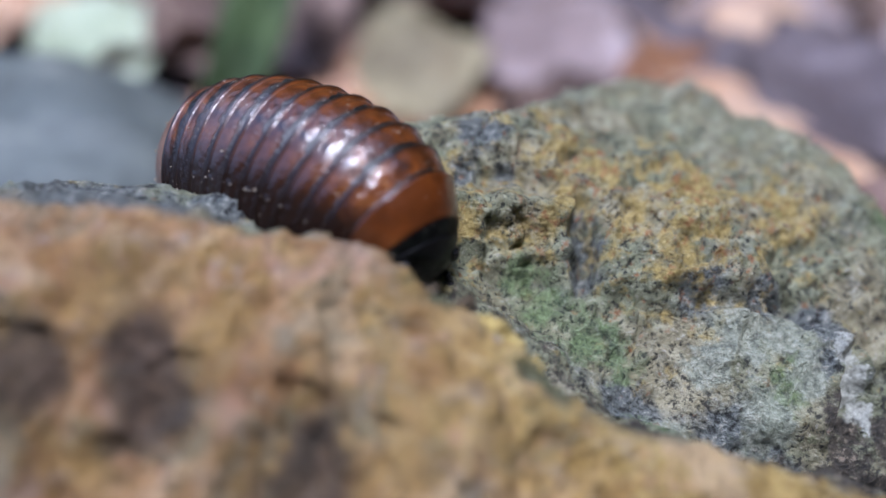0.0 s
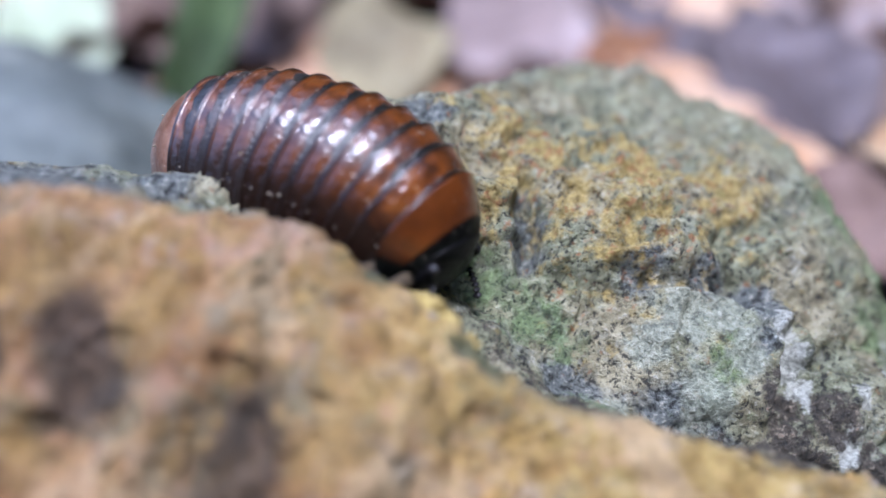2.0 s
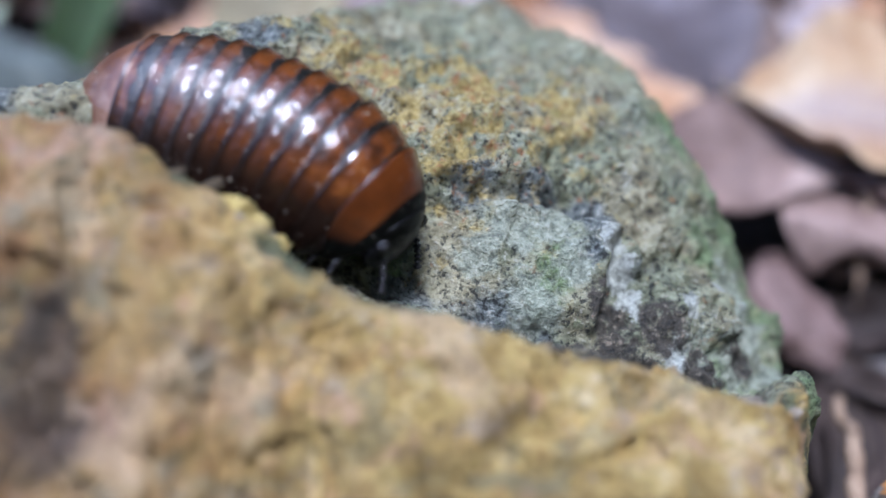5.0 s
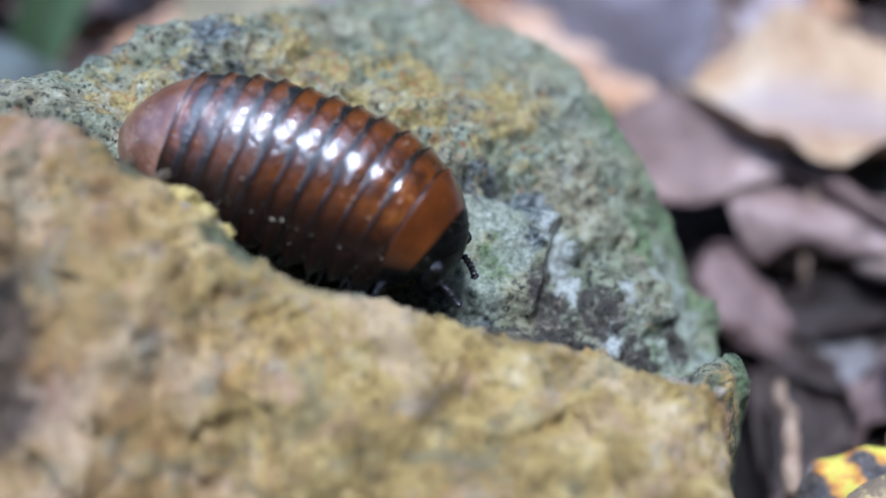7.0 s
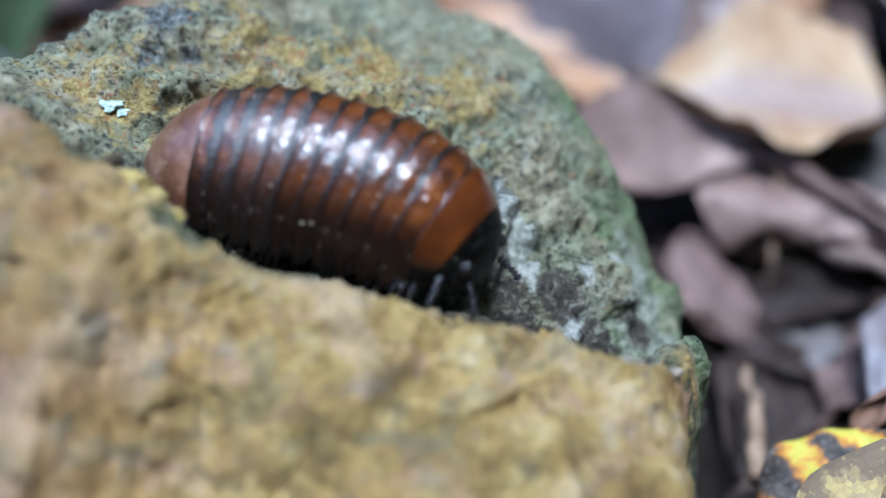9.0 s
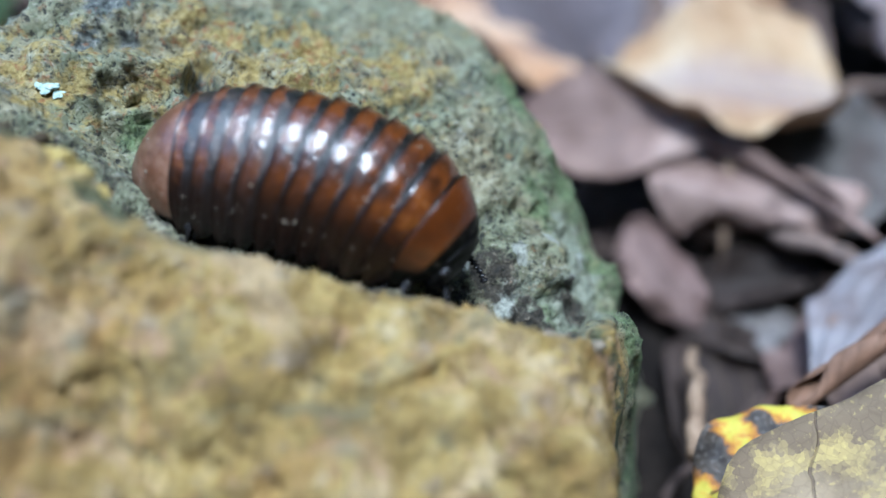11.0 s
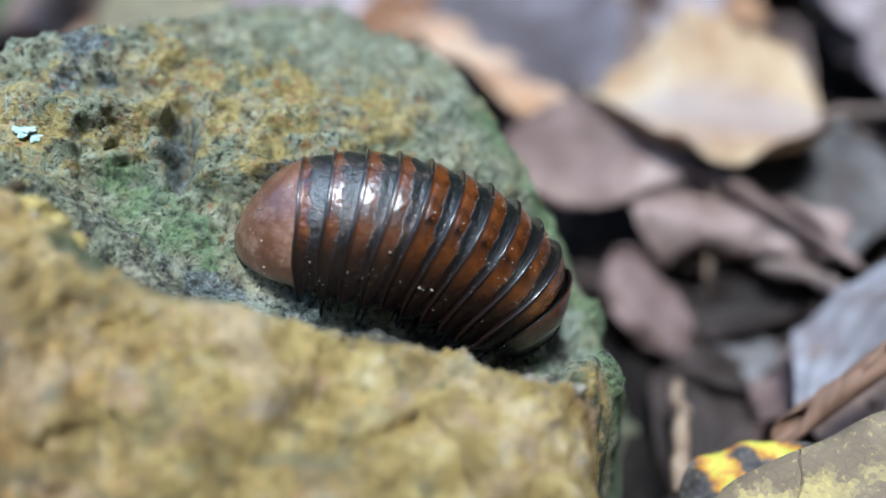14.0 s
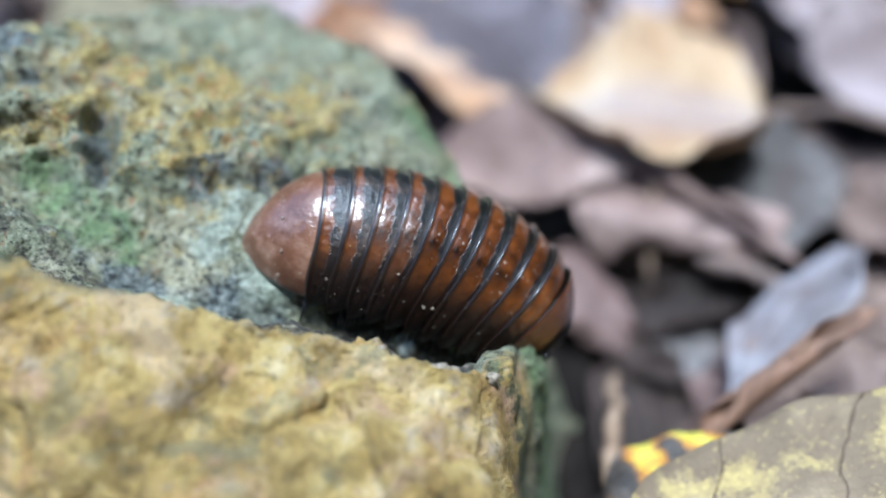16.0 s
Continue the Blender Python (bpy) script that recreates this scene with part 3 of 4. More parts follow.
def rock_surface(x, y):
    """Points of the finished rock in mm, relief included."""
    z = rock_height(x, y)
    e = 0.4
    gx = (rock_height(x + e, y) - rock_height(x - e, y)) / (2 * e)
    gy = (rock_height(x, y + e) - rock_height(x, y - e)) / (2 * e)
    normal = np.stack([-gx, -gy, np.ones_like(gx)], 1)
    normal /= np.linalg.norm(normal, axis=1)[:, None]
    p = np.stack([x, y, z], 1)
    ry, _ = rim(x)
    front = step(ry - y, -1, 3)
    soft = 1.4 * lumps(p, 13, 3) + (1.0 - 0.45 * front) * lumps(p + 40, 5.5, 3) + front * (2.4 * np.abs(lumps(p * (1.0, 0.7, 0.7) + 21, 10, 4)) - 1.0)
    soft = soft + (1 - front) * (2.0 * np.abs(lumps(p + 55, 9, 4)) - 0.8)
    chips = 0.6 * (1 - 2 * np.abs(lumps(p + 90, 4.2, 3))) + 0.42 * lumps(p + 9, 1.7, 3)
    calm = 1 - 0.55 * np.exp(-((y - ry - 12) / 9) ** 2)
    crags = np.abs(lumps(p + 33, 4.6, 4, 0.6))
    depth = (soft * (1 + 0.25 * front) + chips * (0.75 - 0.1 * front) + (1.6 - 1.1 * front) * (crags - 0.45) + 1.5 * front * lumps(p * (1.0, 0.8, 0.8) + 70, 16, 2)) * calm
    depth = depth + (1 - front) * calm * (1.1 * facets(p, 8.0, 3.3) + 0.75 * facets(p, 3.4, 9.1)) + front * (1.0 * facets(p * (1.0, 0.8, 0.8), 12.0, 5.7) + 0.6 * facets(p, 5.0, 1.9)) * (1 - 0.5 * blob(x, y, ((-28, 71, 8), (-38.5, 71, 6), (-12, 62, 7))))
    even = np.maximum(step(x, 25, 31) * (1 - step(x, 44, 48)) * step(y, 83, 87) * (1 - step(y, 96, 100)), blob(x, y, ((42, 130, 14), (54, 121, 12), (60, 112, 9), (28, 135, 11), (12, 124, 10), (68, 104, 7), (-10, 109, 8), (-22, 101, 9), (0, 117, 8), (-36, 97, 9))))
    depth = depth * (1 - 0.6 * even) * (1 - 0.5 * step(x - right_edge(y), 0.5, 4)) * (1 - 0.45 * np.exp(-((y - ry) / 4) ** 2))
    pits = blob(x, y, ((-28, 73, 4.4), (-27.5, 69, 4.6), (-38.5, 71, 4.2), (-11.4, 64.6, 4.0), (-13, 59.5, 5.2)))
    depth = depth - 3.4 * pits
    rough = 0.9 * lumps(p, 4, 3)
    # a block with a sharp right edge and a ledge behind it
    depth = depth + 3.8 * step(x + rough, -6, 0) * (1 - step(x + rough, 14.6, 16.2)) * step(y + rough, 95, 103) * (1 - step(y + rough, 107.5, 109.5))
    depth = depth - 2.6 * np.exp(-((x + 0.6 * rough - 17.2) / 1.5) ** 2) * step(y, 97, 100) * (1 - step(y, 109, 112)) - 1.8 * np.exp(-((y + 0.8 * rough - 110.4) / 1.2) ** 2) * step(x, -8, -4) * (1 - step(x, 14, 18))
    # the hump's steep foot, a pale flat lump, and the drop to its right
    depth = depth + 4.8 * step(y + rough - 0.15 * (x - 20), 96.4, 99.6) * step(x + rough, 17, 20) * (1 - step(x, 33, 44)) * (1 - step(y, 104, 120))
    depth = depth + 3.2 * step(x + rough, 26, 34) * (1 - step(x + rough - 0.35 * (y - 89), 45.2, 47)) * step(y + rough, 84, 88) * (1 - step(y + rough, 97, 99.5))
    depth = depth - 1.5 * np.exp(-((x - 22) / 3.5) ** 2 - ((y - 86.5) / 2.2) ** 2) + 1.8 * np.exp(-((x - 50) / 2.2) ** 2 - ((y - 94) / 3) ** 2) + 1.6 * np.exp(-((x - 59) / 3) ** 2 - ((y - 90) / 4) ** 2)
    return p + normal * depth[:, None], front, pits


def rock():
    xs = np.concatenate([np.arange(-95, -46, 1.2), np.arange(-46, -6, 0.45), np.arange(-6, 80, 0.32), np.arange(80, 108, 1.0)])
    ys = np.concatenate([np.arange(8, 40, 1.0), np.arange(40, 62, 0.45), np.arange(62, 112, 0.32), np.arange(112, 128, 0.45), np.arange(128, 175, 0.8)])
    x, y = (a.ravel() for a in np.meshgrid(xs, ys, indexing="ij"))
    p, front, pits = rock_surface(x, y)
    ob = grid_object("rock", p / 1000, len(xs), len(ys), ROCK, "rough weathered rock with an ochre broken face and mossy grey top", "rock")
    ry, _ = rim(x)
    wob = 1.6 * lumps(p, 6, 3)
    over = 3.2 * step(x, -18, -9) * (1 - step(x, 0, 6)) + 4.5 * step(x, 20, 36)
    set_attribute(ob, "fracture", step(ry - y + wob + over, -1.5, 1.0) * (1 - step(x + wob, 68.5, 70.5)))
    # mask for the painted shade of the pits
    set_attribute(ob, "pit_shade", step(pits + 0.2 * lumps(p, 3, 4), 0.14, 0.8))
    set_attribute(ob, "rust", 1 - step(x + 4 * wob, -20, 22))
    set_attribute(ob, "ochre", blob(x, y, ((30, 110, 13), (18, 114, 10), (42, 112, 9), (-2, 104, 9), (12, 106, 4), (28, 103, 6), (3, 82, 3), (7, 80, 3), (60, 118, 5))))
    set_attribute(ob, "algae", blob(x, y, ((9.3, 100.6, 3), (12, 97.5, 3.5), (17, 93.5, 4.5), (21, 91.5, 3), (39.6, 91, 3), (24.5, 82.9, 3), (60.5, 84.5, 3.2), (58.5, 81, 3), (38, 88.5, 2.4), (68, 97, 4), (72, 80, 5), (66, 107, 6), (72, 68, 6), (76, 90, 7), (62, 100, 4), (72, 98, 6), (60, 115, 5))))
    set_attribute(ob, "lichen", blob(x, y, ((35, 95.5, 4), (31, 92, 3), (40, 96, 3), (42, 92, 3), (37, 88, 4), (27, 83.5, 3), (57, 84, 4), (64, 87, 4), (67, 93, 4), (66, 99, 3.5), (70, 88, 3))))
    set_attribute(ob, "crust", blob(x, y, ((47.3, 95, 2.4), (48.6, 92.3, 2.5), (50, 89.5, 2.1), (55, 84.5, 2.5), (56.5, 82, 1.8), (57, 90, 1.5), (64, 91, 1.5), (67, 96, 1.4), (62, 95, 1.2))))
    # dark slate rock, and small spots that paint shade into the block's grooves
    set_attribute(ob, "slate_and_shade", blob(x, y, ((30, 99.5, 2.5), (39, 100, 3), (45, 98.5, 2.5), (22, 86.5, 3), (38, 84.5, 3), (4.6, 115.3, 3), (33, 86, 3), (17, 101, 1.6), (17.3, 104, 1.7), (17, 108, 1.7), (8, 110.5, 1.6), (2, 110.5, 1.6), (44, 93, 1.5), (-38, 93, 8), (-27, 92, 6), (-14, 91, 4))))
    set_attribute(ob, "damp", np.maximum(blob(x, y, ((42, 128, 12), (54, 121, 9), (60, 112, 7), (28, 133, 9))), 0.6 * step(x, 70, 76) * step(y, 70, 78)))
    # patches of grime, and shade between rim and body put into the colour
    grime_shade = step(blob(x, y, ((46.5, 88, 3), (47.5, 84.5, 3.4), (50.5, 81.5, 3.4), (53.5, 87, 2.8), (45.5, 84, 2.4), (64.5, 88.5, 2.6), (40, 79.5, 3), (48, 79, 4), (56, 79, 4), (34, 81, 2.5), (38, 76.5, 4), (46, 75.5, 4), (54, 75, 4), (31, 78, 3), (38, 82.5, 3), (44, 81, 3), (58, 83, 3))) + 0.2 * lumps(p, 3, 4), 0.05, 0.7)
    # soil behind the rim at the left; farther right the strip paints the gutter's shade
    set_attribute(ob, "soil", np.maximum(grime_shade, ramp(x, ((-8, 0.6), (20, 0.66), (28, 1))) * step(x + 2 * wob, -8, 2) * step(y - ry, 0.5, 2.5) * (1 - step(y - ry + wob - ramp(x, ((-4, 0), (4, 8), (16, 7), (24, 0))), 6, 9.5)) * (1 - step(x + 3 * wob, 56, 66))))
    set_attribute(ob, "rimmoss", blob(x, y, ((57, 68.5, 2.6), (69, 71, 4), (64, 70.5, 1.8), (53, 69, 2), (10, 77, 4), (0, 83, 3))))
    return ob


def grey_stone():
    """A smooth grey stone behind the rock: a lumpy, flattened round block."""
    bm = bmesh.new()
    rows = []
    for i in range(33):
        a = math.pi * i / 32
        rows.append([Vector((math.sin(a) * math.cos(b), math.sin(a) * math.sin(b), math.cos(a))) for b in (2 * math.pi * k / 64 for k in range(64))])
    flat = np.array([tuple(v) for row in rows for v in row])
    r = 1 + 0.16 * lumps(flat * 30 + 50, 22, 4)
    flat = np.sign(flat) * np.abs(flat) ** 0.8 * r[:, None] * (0.06, 0.036, 0.05)
    sheet(bm, [[flat[i * 64 + k] for k in range(64)] for i in range(33)], closed=True)
    bmesh.ops.remove_doubles(bm, verts=bm.verts, dist=1e-6)
    bmesh.ops.recalc_face_normals(bm, faces=bm.faces)
    ob = part("stone", bm, STONE)
    ob.matrix_world = pose(-0.085, 0.172, -0.002, 0, 0, 12)
    return tagged(ob, "smooth blue-grey stone lying behind the rock", "stone")


ground()
backdrop()
rock()
grey_stone()


# ---- the millipede: a head, a collar, a chest shield, ten plates and a tail shield along one bending spine ----
LENGTH, WIDTH, HEIGHT = 44.0, 20.0, 12.2


def girth(s):
    """How wide and high the body is at s (mm along the spine, tail -22, head 22), as a share of the most."""
    q = 2 * abs(s) / LENGTH
    if s < -12.6:
        w = min(1.0, (-12.6 - s) / (LENGTH / 2 - 12.6))
        return 0.861 * (1 - w ** 1.4) ** 0.66
    return max(0.0, 1 - min(q, 1.0) ** (2.4 if s < 0 else 3.2)) ** 0.5


def arch(s, a, grow=1.0):
    """A point of the body's outer arch, mm: s along the spine, a the angle from the top."""
    g = girth(s) * grow
    return Vector((s, WIDTH / 2 * g * math.sin(a), HEIGHT * g * math.cos(a)))


def plate(front, rear, home, grow_front, grow_rear, round_from=58, spread=109, rows=40, thick=0.955, shut=False, bulge=0.0, rim_up=0.011, sweep=1.7):
    """One arched plate from s = front back to s = rear, with rounded lower lobes, in the space of its home on the spine."""
    bm = bmesh.new()
    outer, inner, uvs = [], [], []
    for i in range(rows + 1):
        u = i / rows
        ro, ri, ruv = [], [], []
        for k in range(57):
            v = k / 56
            a = radians(spread) * (2 * v - 1)
            late = max(0.0, (abs(math.degrees(a)) - round_from) / (spread - round_from))
            narrow = max(0.25, 1 - 0.75 * late ** 3) if not shut else 1.0
            mid = (front + rear) / 2 - 0.4 * late - sweep * (a / radians(spread)) ** 2 * ((1 - u) if shut else 1.0)
            s = mid + (front + (rear - front) * u - (front + rear) / 2) * narrow
            grow = grow_front + (grow_rear - grow_front) * u + bulge * math.sin(math.pi * max(0.0, (u - 0.33) / 0.67))
            # a thin raised rim that rolls under at the rear edge
            grow += rim_up * (math.exp(-((u - 0.925) / 0.05) ** 2) - 2.0 * max(0.0, (u - 0.95) / 0.05) ** 2)
            p = arch(s, a, grow)
            q = arch(s, a, grow * thick)
            ro.append(p - Vector((home, 0, 0))), ri.append(q - Vector((home, 0, 0))), ruv.append((u, v))
        outer.append(ro), inner.append(ri), uvs.append(ruv)
    a = sheet(bm, outer, uvs)
    b = sheet(bm, inner, uvs)
    last = len(a) - 1
    for k in range(56):
        bm.faces.new((a[0][k], a[0][k + 1], b[0][k + 1], b[0][k]))
        bm.faces.new((a[last][k], a[last][k + 1], b[last][k + 1], b[last][k]))
    for i in range(last):
        bm.faces.new((a[i][0], a[i + 1][0], b[i + 1][0], b[i][0]))
        bm.faces.new((a[i][56], a[i + 1][56], b[i + 1][56], b[i][56]))
    bmesh.ops.remove_doubles(bm, verts=bm.verts, dist=0.002)
    bmesh.ops.recalc_face_normals(bm, faces=bm.faces)
    bmesh.ops.scale(bm, vec=(0.001,) * 3, verts=bm.verts)
    return bm


def ball(x, y, z, rx, ry, rz, rings=14, sides=20):
    bm = bmesh.new()
    sheet(bm, [[(x + rx * math.cos(a), y + ry * math.sin(a) * math.cos(b), z + rz * math.sin(a) * math.sin(b)) for b in (2 * math.pi * k / sides for k in range(sides))]
               for a in (math.pi * (i + 0.02) / (rings + 0.04) for i in range(rings + 1))], closed=True)
    bmesh.ops.remove_doubles(bm, verts=bm.verts, dist=1e-4)
    bmesh.ops.recalc_face_normals(bm, faces=bm.faces)
    bmesh.ops.scale(bm, vec=(0.001,) * 3, verts=bm.verts)
    return bm


def on_spine(s, arch_by, side_by):
    """Where the spine's place s lies when the body is arched and bent sideways (radians per mm), as a pose in metres."""
    k = arch_by if abs(arch_by) > 1e-6 else 1e-6
    j = side_by if abs(side_by) > 1e-6 else 1e-6
    return pose(math.sin(k * s) / k / 1000, (1 - math.cos(j * s)) / j / 1000, -(1 - math.cos(k * s)) / k / 1000, 0, math.degrees(k * s), math.degrees(j * s))


CREEP = (  # seconds; x, y, z in mm; heading, pitch, lean in degrees; arching and sideways bend
    (0, -17.1, 104.9, 72.4, -36, 6.0, -20, 0.0190, -0.0030), (1.5, -10.9, 103.3, 72.2, -31, 2.2, -18, 0.0185, -0.0038),
    (4, -0.5, 99.6, 69.2, -25.8, -7.2, -13, 0.0150, -0.0110), (6.5, 12.5, 91.9, 66.1, -21, -11.5, -9.5, 0.0040, -0.0060),
    (8, 21.5, 89.6, 64.0, -21.5, -6.5, -11, 0.0040, -0.0110), (10.5, 27.8, 88.8, 61.9, -21, -4, -9, 0.0130, -0.0090),
    (11.5, 32.8, 88.6, 59.9, -19, -6.5, -7, 0.0190, -0.0060), (12.5, 37, 90.5, 57.7, -13.5, -11.5, -8.5, 0.0310, 0.0010),
    (13.5, 42.5, 91.6, 55.6, -10.5, -16, -9, 0.0330, -0.0010), (14.5, 48.1, 91.1, 54.8, -6.5, -21.5, -6, 0.0270, -0.0070),
    (16, 56, 90.8, 51.7, -8.5, -20, -2, 0.0160, -0.0120))


def millipede():
    """Builds it once; returns the thing, its parts with their homes on the spine, its legs and its feelers."""
    root = tagged(new("pill_millipede"), "glossy brown and black pill millipede crawling along the rock", "millipede")
    parts, legs, feelers = [], [], []

    def add(name, bm, material, home, label=""):
        ob = part(name, bm, material, root, label)
        parts.append((ob, home))
        return ob

    leg_mesh = None

    def limb(owner, home, s, side, swing):
        nonlocal leg_mesh
        if leg_mesh is None:
            bm = tube([(0, 0, 0.0008), (0, 0.003, 0.0004), (0, 0.006, -0.0008), (0.0002, 0.0078, -0.003), (0.0005, 0.0085, -0.0058)], (0.0007, 0.00068, 0.00055, 0.0004, 0.00012), 8)
            first = part("leg", bm, LEG, owner)
            leg_mesh = first.data
        else:
            first = new("leg", leg_mesh)
            first.parent = owner
        legs.append((first, (s - home) / 1000, side, swing))

    tail = -12.6
    home = -15.0
    add("tail_shield", plate(-9.8, -22.0, home, 0.94, 1.0, round_from=200, spread=102, rows=24, shut=True, rim_up=0.0), ANAL, home, "dull reddish-brown domed tail shield dusted with grit")
    edges = [tail + 2.92 * i for i in range(11)]
    for i in range(10):
        rear, front = edges[i], edges[i + 1]
        home = (rear + front) / 2
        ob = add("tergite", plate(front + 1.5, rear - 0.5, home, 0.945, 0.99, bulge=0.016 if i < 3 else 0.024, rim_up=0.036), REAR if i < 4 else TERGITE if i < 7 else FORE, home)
        part("sternite", ball(0, 0, -1.8, 2.1, 8.8 * girth(home), 3.6), BELLY, ob)
        for j in (0.25, 0.75):
            for side in (1, -1):
                limb(ob, home, rear + 2.95 * j, side, (i * 2 + j * 4) * 0.9 + (1.4 if side < 0 else 0))
    home = 18.0
    ob = add("chest_shield", plate(21.7, 16.1, home, 0.95, 1.015, round_from=50, spread=104, rows=16), SHIELD, home, "orange-brown chest shield with a black rim")
    part("sternite", ball(0, 0, 0, 2.4, 6.0, 3.0), BELLY, ob)
    for side in (1, -1):
        limb(ob, home, 17.0, side, 0.6 + side)
    home = 20.2
    add("collar", plate(21.75, 20.8, home, 0.86, 0.97, round_from=50, spread=98, rows=8), DARK, home)
    # the head hangs below the collar
    home = 20.6
    head = add("head", ball(-0.9, 0, -0.4, 1.8, 5.4, 3.5, 20, 28), DARK, home, "black rounded head")
    for side in (1, -1):
        part("eye", ball(-0.2, side * 4.2, 0.9, 0.8, 0.8, 0.9, 8, 12), LEG, head)
        bead = [(0.09 * k, 0.5 + 0.5 * math.cos(0.09 * k / 0.86 * 2 * math.pi + math.pi)) for k in range(59)]
        feeler = part("antenna", tube([Vector((0.72 * x, 0, -0.03 * x * x)) / 1000 for x, _ in bead], [(0.22 + 0.26 * f + (0.08 if x > 4.3 else 0)) / 1000 if 0 < k < 58 else 0.00005 for k, (x, f) in enumerate(bead)], 10), LEG, head)
        feelers.append((feeler, side))
    # grit that sticks to the plates
    rng = random.Random(3)
    for ob, home in parts:
        if ob.name.startswith(("tergite", "tail")):
            for _ in range(3 if ob.name.startswith("tergite") else 9):
                a, s = radians(rng.uniform(-30, 98) * -1), home + rng.uniform(-1.6, 1.0) - (2.0 if ob.name.startswith("tail") else 0)
                p = arch(s, a, 1.01) - Vector((home, 0, 0))
                r = rng.choice((0.06, 0.08, 0.1, 0.12, 0.2))
                part("grit", ball(p.x, p.y, p.z, r, r * rng.uniform(0.6, 1.3), r * 0.8, 4, 6), GRIT, ob)
    return root, parts, legs, feelers


GRIT = plain_material("pale_grit", (0.14, 0.11, 0.07), (0.42, 0.35, 0.26), 1500, 0.85)
creature = millipede()


# ---- crumbs and lichen on the rock ----
def pebble(name, size, material, seed, stretch=(1, 1, 1)):
    bm = ball(0, 0, 0, 1000, 1000, 1000, 22, 30)
    pts = np.array([tuple(v.co) for v in bm.verts])
    r = 1 + 0.4 * lumps(pts * 20 + seed * 31, 14, 5, 0.7)
    for v, k in zip(bm.verts, r):
        v.co = Vector((v.co.x * stretch[0], v.co.y * stretch[1], v.co.z * stretch[2])) * float(k) * size
    return part(name, bm, material)


def on_rock(x, y, lift=0.0):
    p = rock_surface(np.array([float(x)]), np.array([float(y)]))[0][0]
    return p[0] / 1000, p[1] / 1000, (p[2] + lift) / 1000


YELLOW_GRIT = plain_material("yellow_grit", (0.3, 0.21, 0.05), (0.68, 0.54, 0.2), 900, 0.85, 0.0005)
CLOD = plain_material("soil_clod", (0.02, 0.018, 0.015), (0.18, 0.125, 0.06), 1200, 0.9, 0.0006)
MINT = plain_material("mint_lichen", (0.34, 0.47, 0.41), (0.56, 0.68, 0.61), 800, 0.9, 0.0005)
for k, (x, y, size, material) in enumerate(((3.7, 81.1, 2.1, YELLOW_GRIT), (5.7, 80.1, 1.9, YELLOW_GRIT), (7.5, 79.3, 1.2, GRIT), (6.3, 81.3, 1.1, YELLOW_GRIT), (8.5, 78.5, 1.1, YELLOW_GRIT), (4.9, 79.4, 0.9, GRIT),
                                            (1.2, 83.2, 1.3, CLOD), (-1.2, 84.2, 1.1, CLOD), (14.5, 77.0, 0.9, CLOD), (17.5, 76.2, 0.7, CLOD), (11.8, 78.6, 1.1, CLOD), (5.9, 82.4, 1.4, CLOD), (57.5, 67.2, 1.0, GRIT), (58.9, 67.6, 0.7, GRIT), (56.4, 67.6, 0.6, GRIT), (63.2, 68.5, 0.7, GRIT), (50.5, 70.0, 0.5, GRIT), (24.0, 83.8, 0.6, GRIT), (22.4, 83.0, 0.5, GRIT))):
    ob = pebble("crumb", size / 1000, material, k, (1.1, 0.9, 0.7))
    ob.matrix_world = pose(*on_rock(x, y, 0.25 * size), 10 * k, 5, 37 * k)
    tagged(ob, {YELLOW_GRIT: "ochre crumb of grit stuck on the rock", GRIT: "pale crumb of grit lying on the rock", CLOD: "dark crumb of soil lying on the rock"}[material], "crumb", "crumbs on the rock")
for k, (x, y, size) in enumerate(((-2.2, 102.8, 1.1), (-0.9, 102.3, 0.75))):
    ob = pebble("lichen", size / 1000, MINT, 20 + k, (1.2, 1.0, 0.25))
    ob.matrix_world = pose(*on_rock(x, y, -0.15), 22, 0, 0) @ pose(0, 0, 0, 0, 0, 40 * k)
    tagged(ob, "small mint-green lichen crust on the rock", "lichen", "lichen crusts")


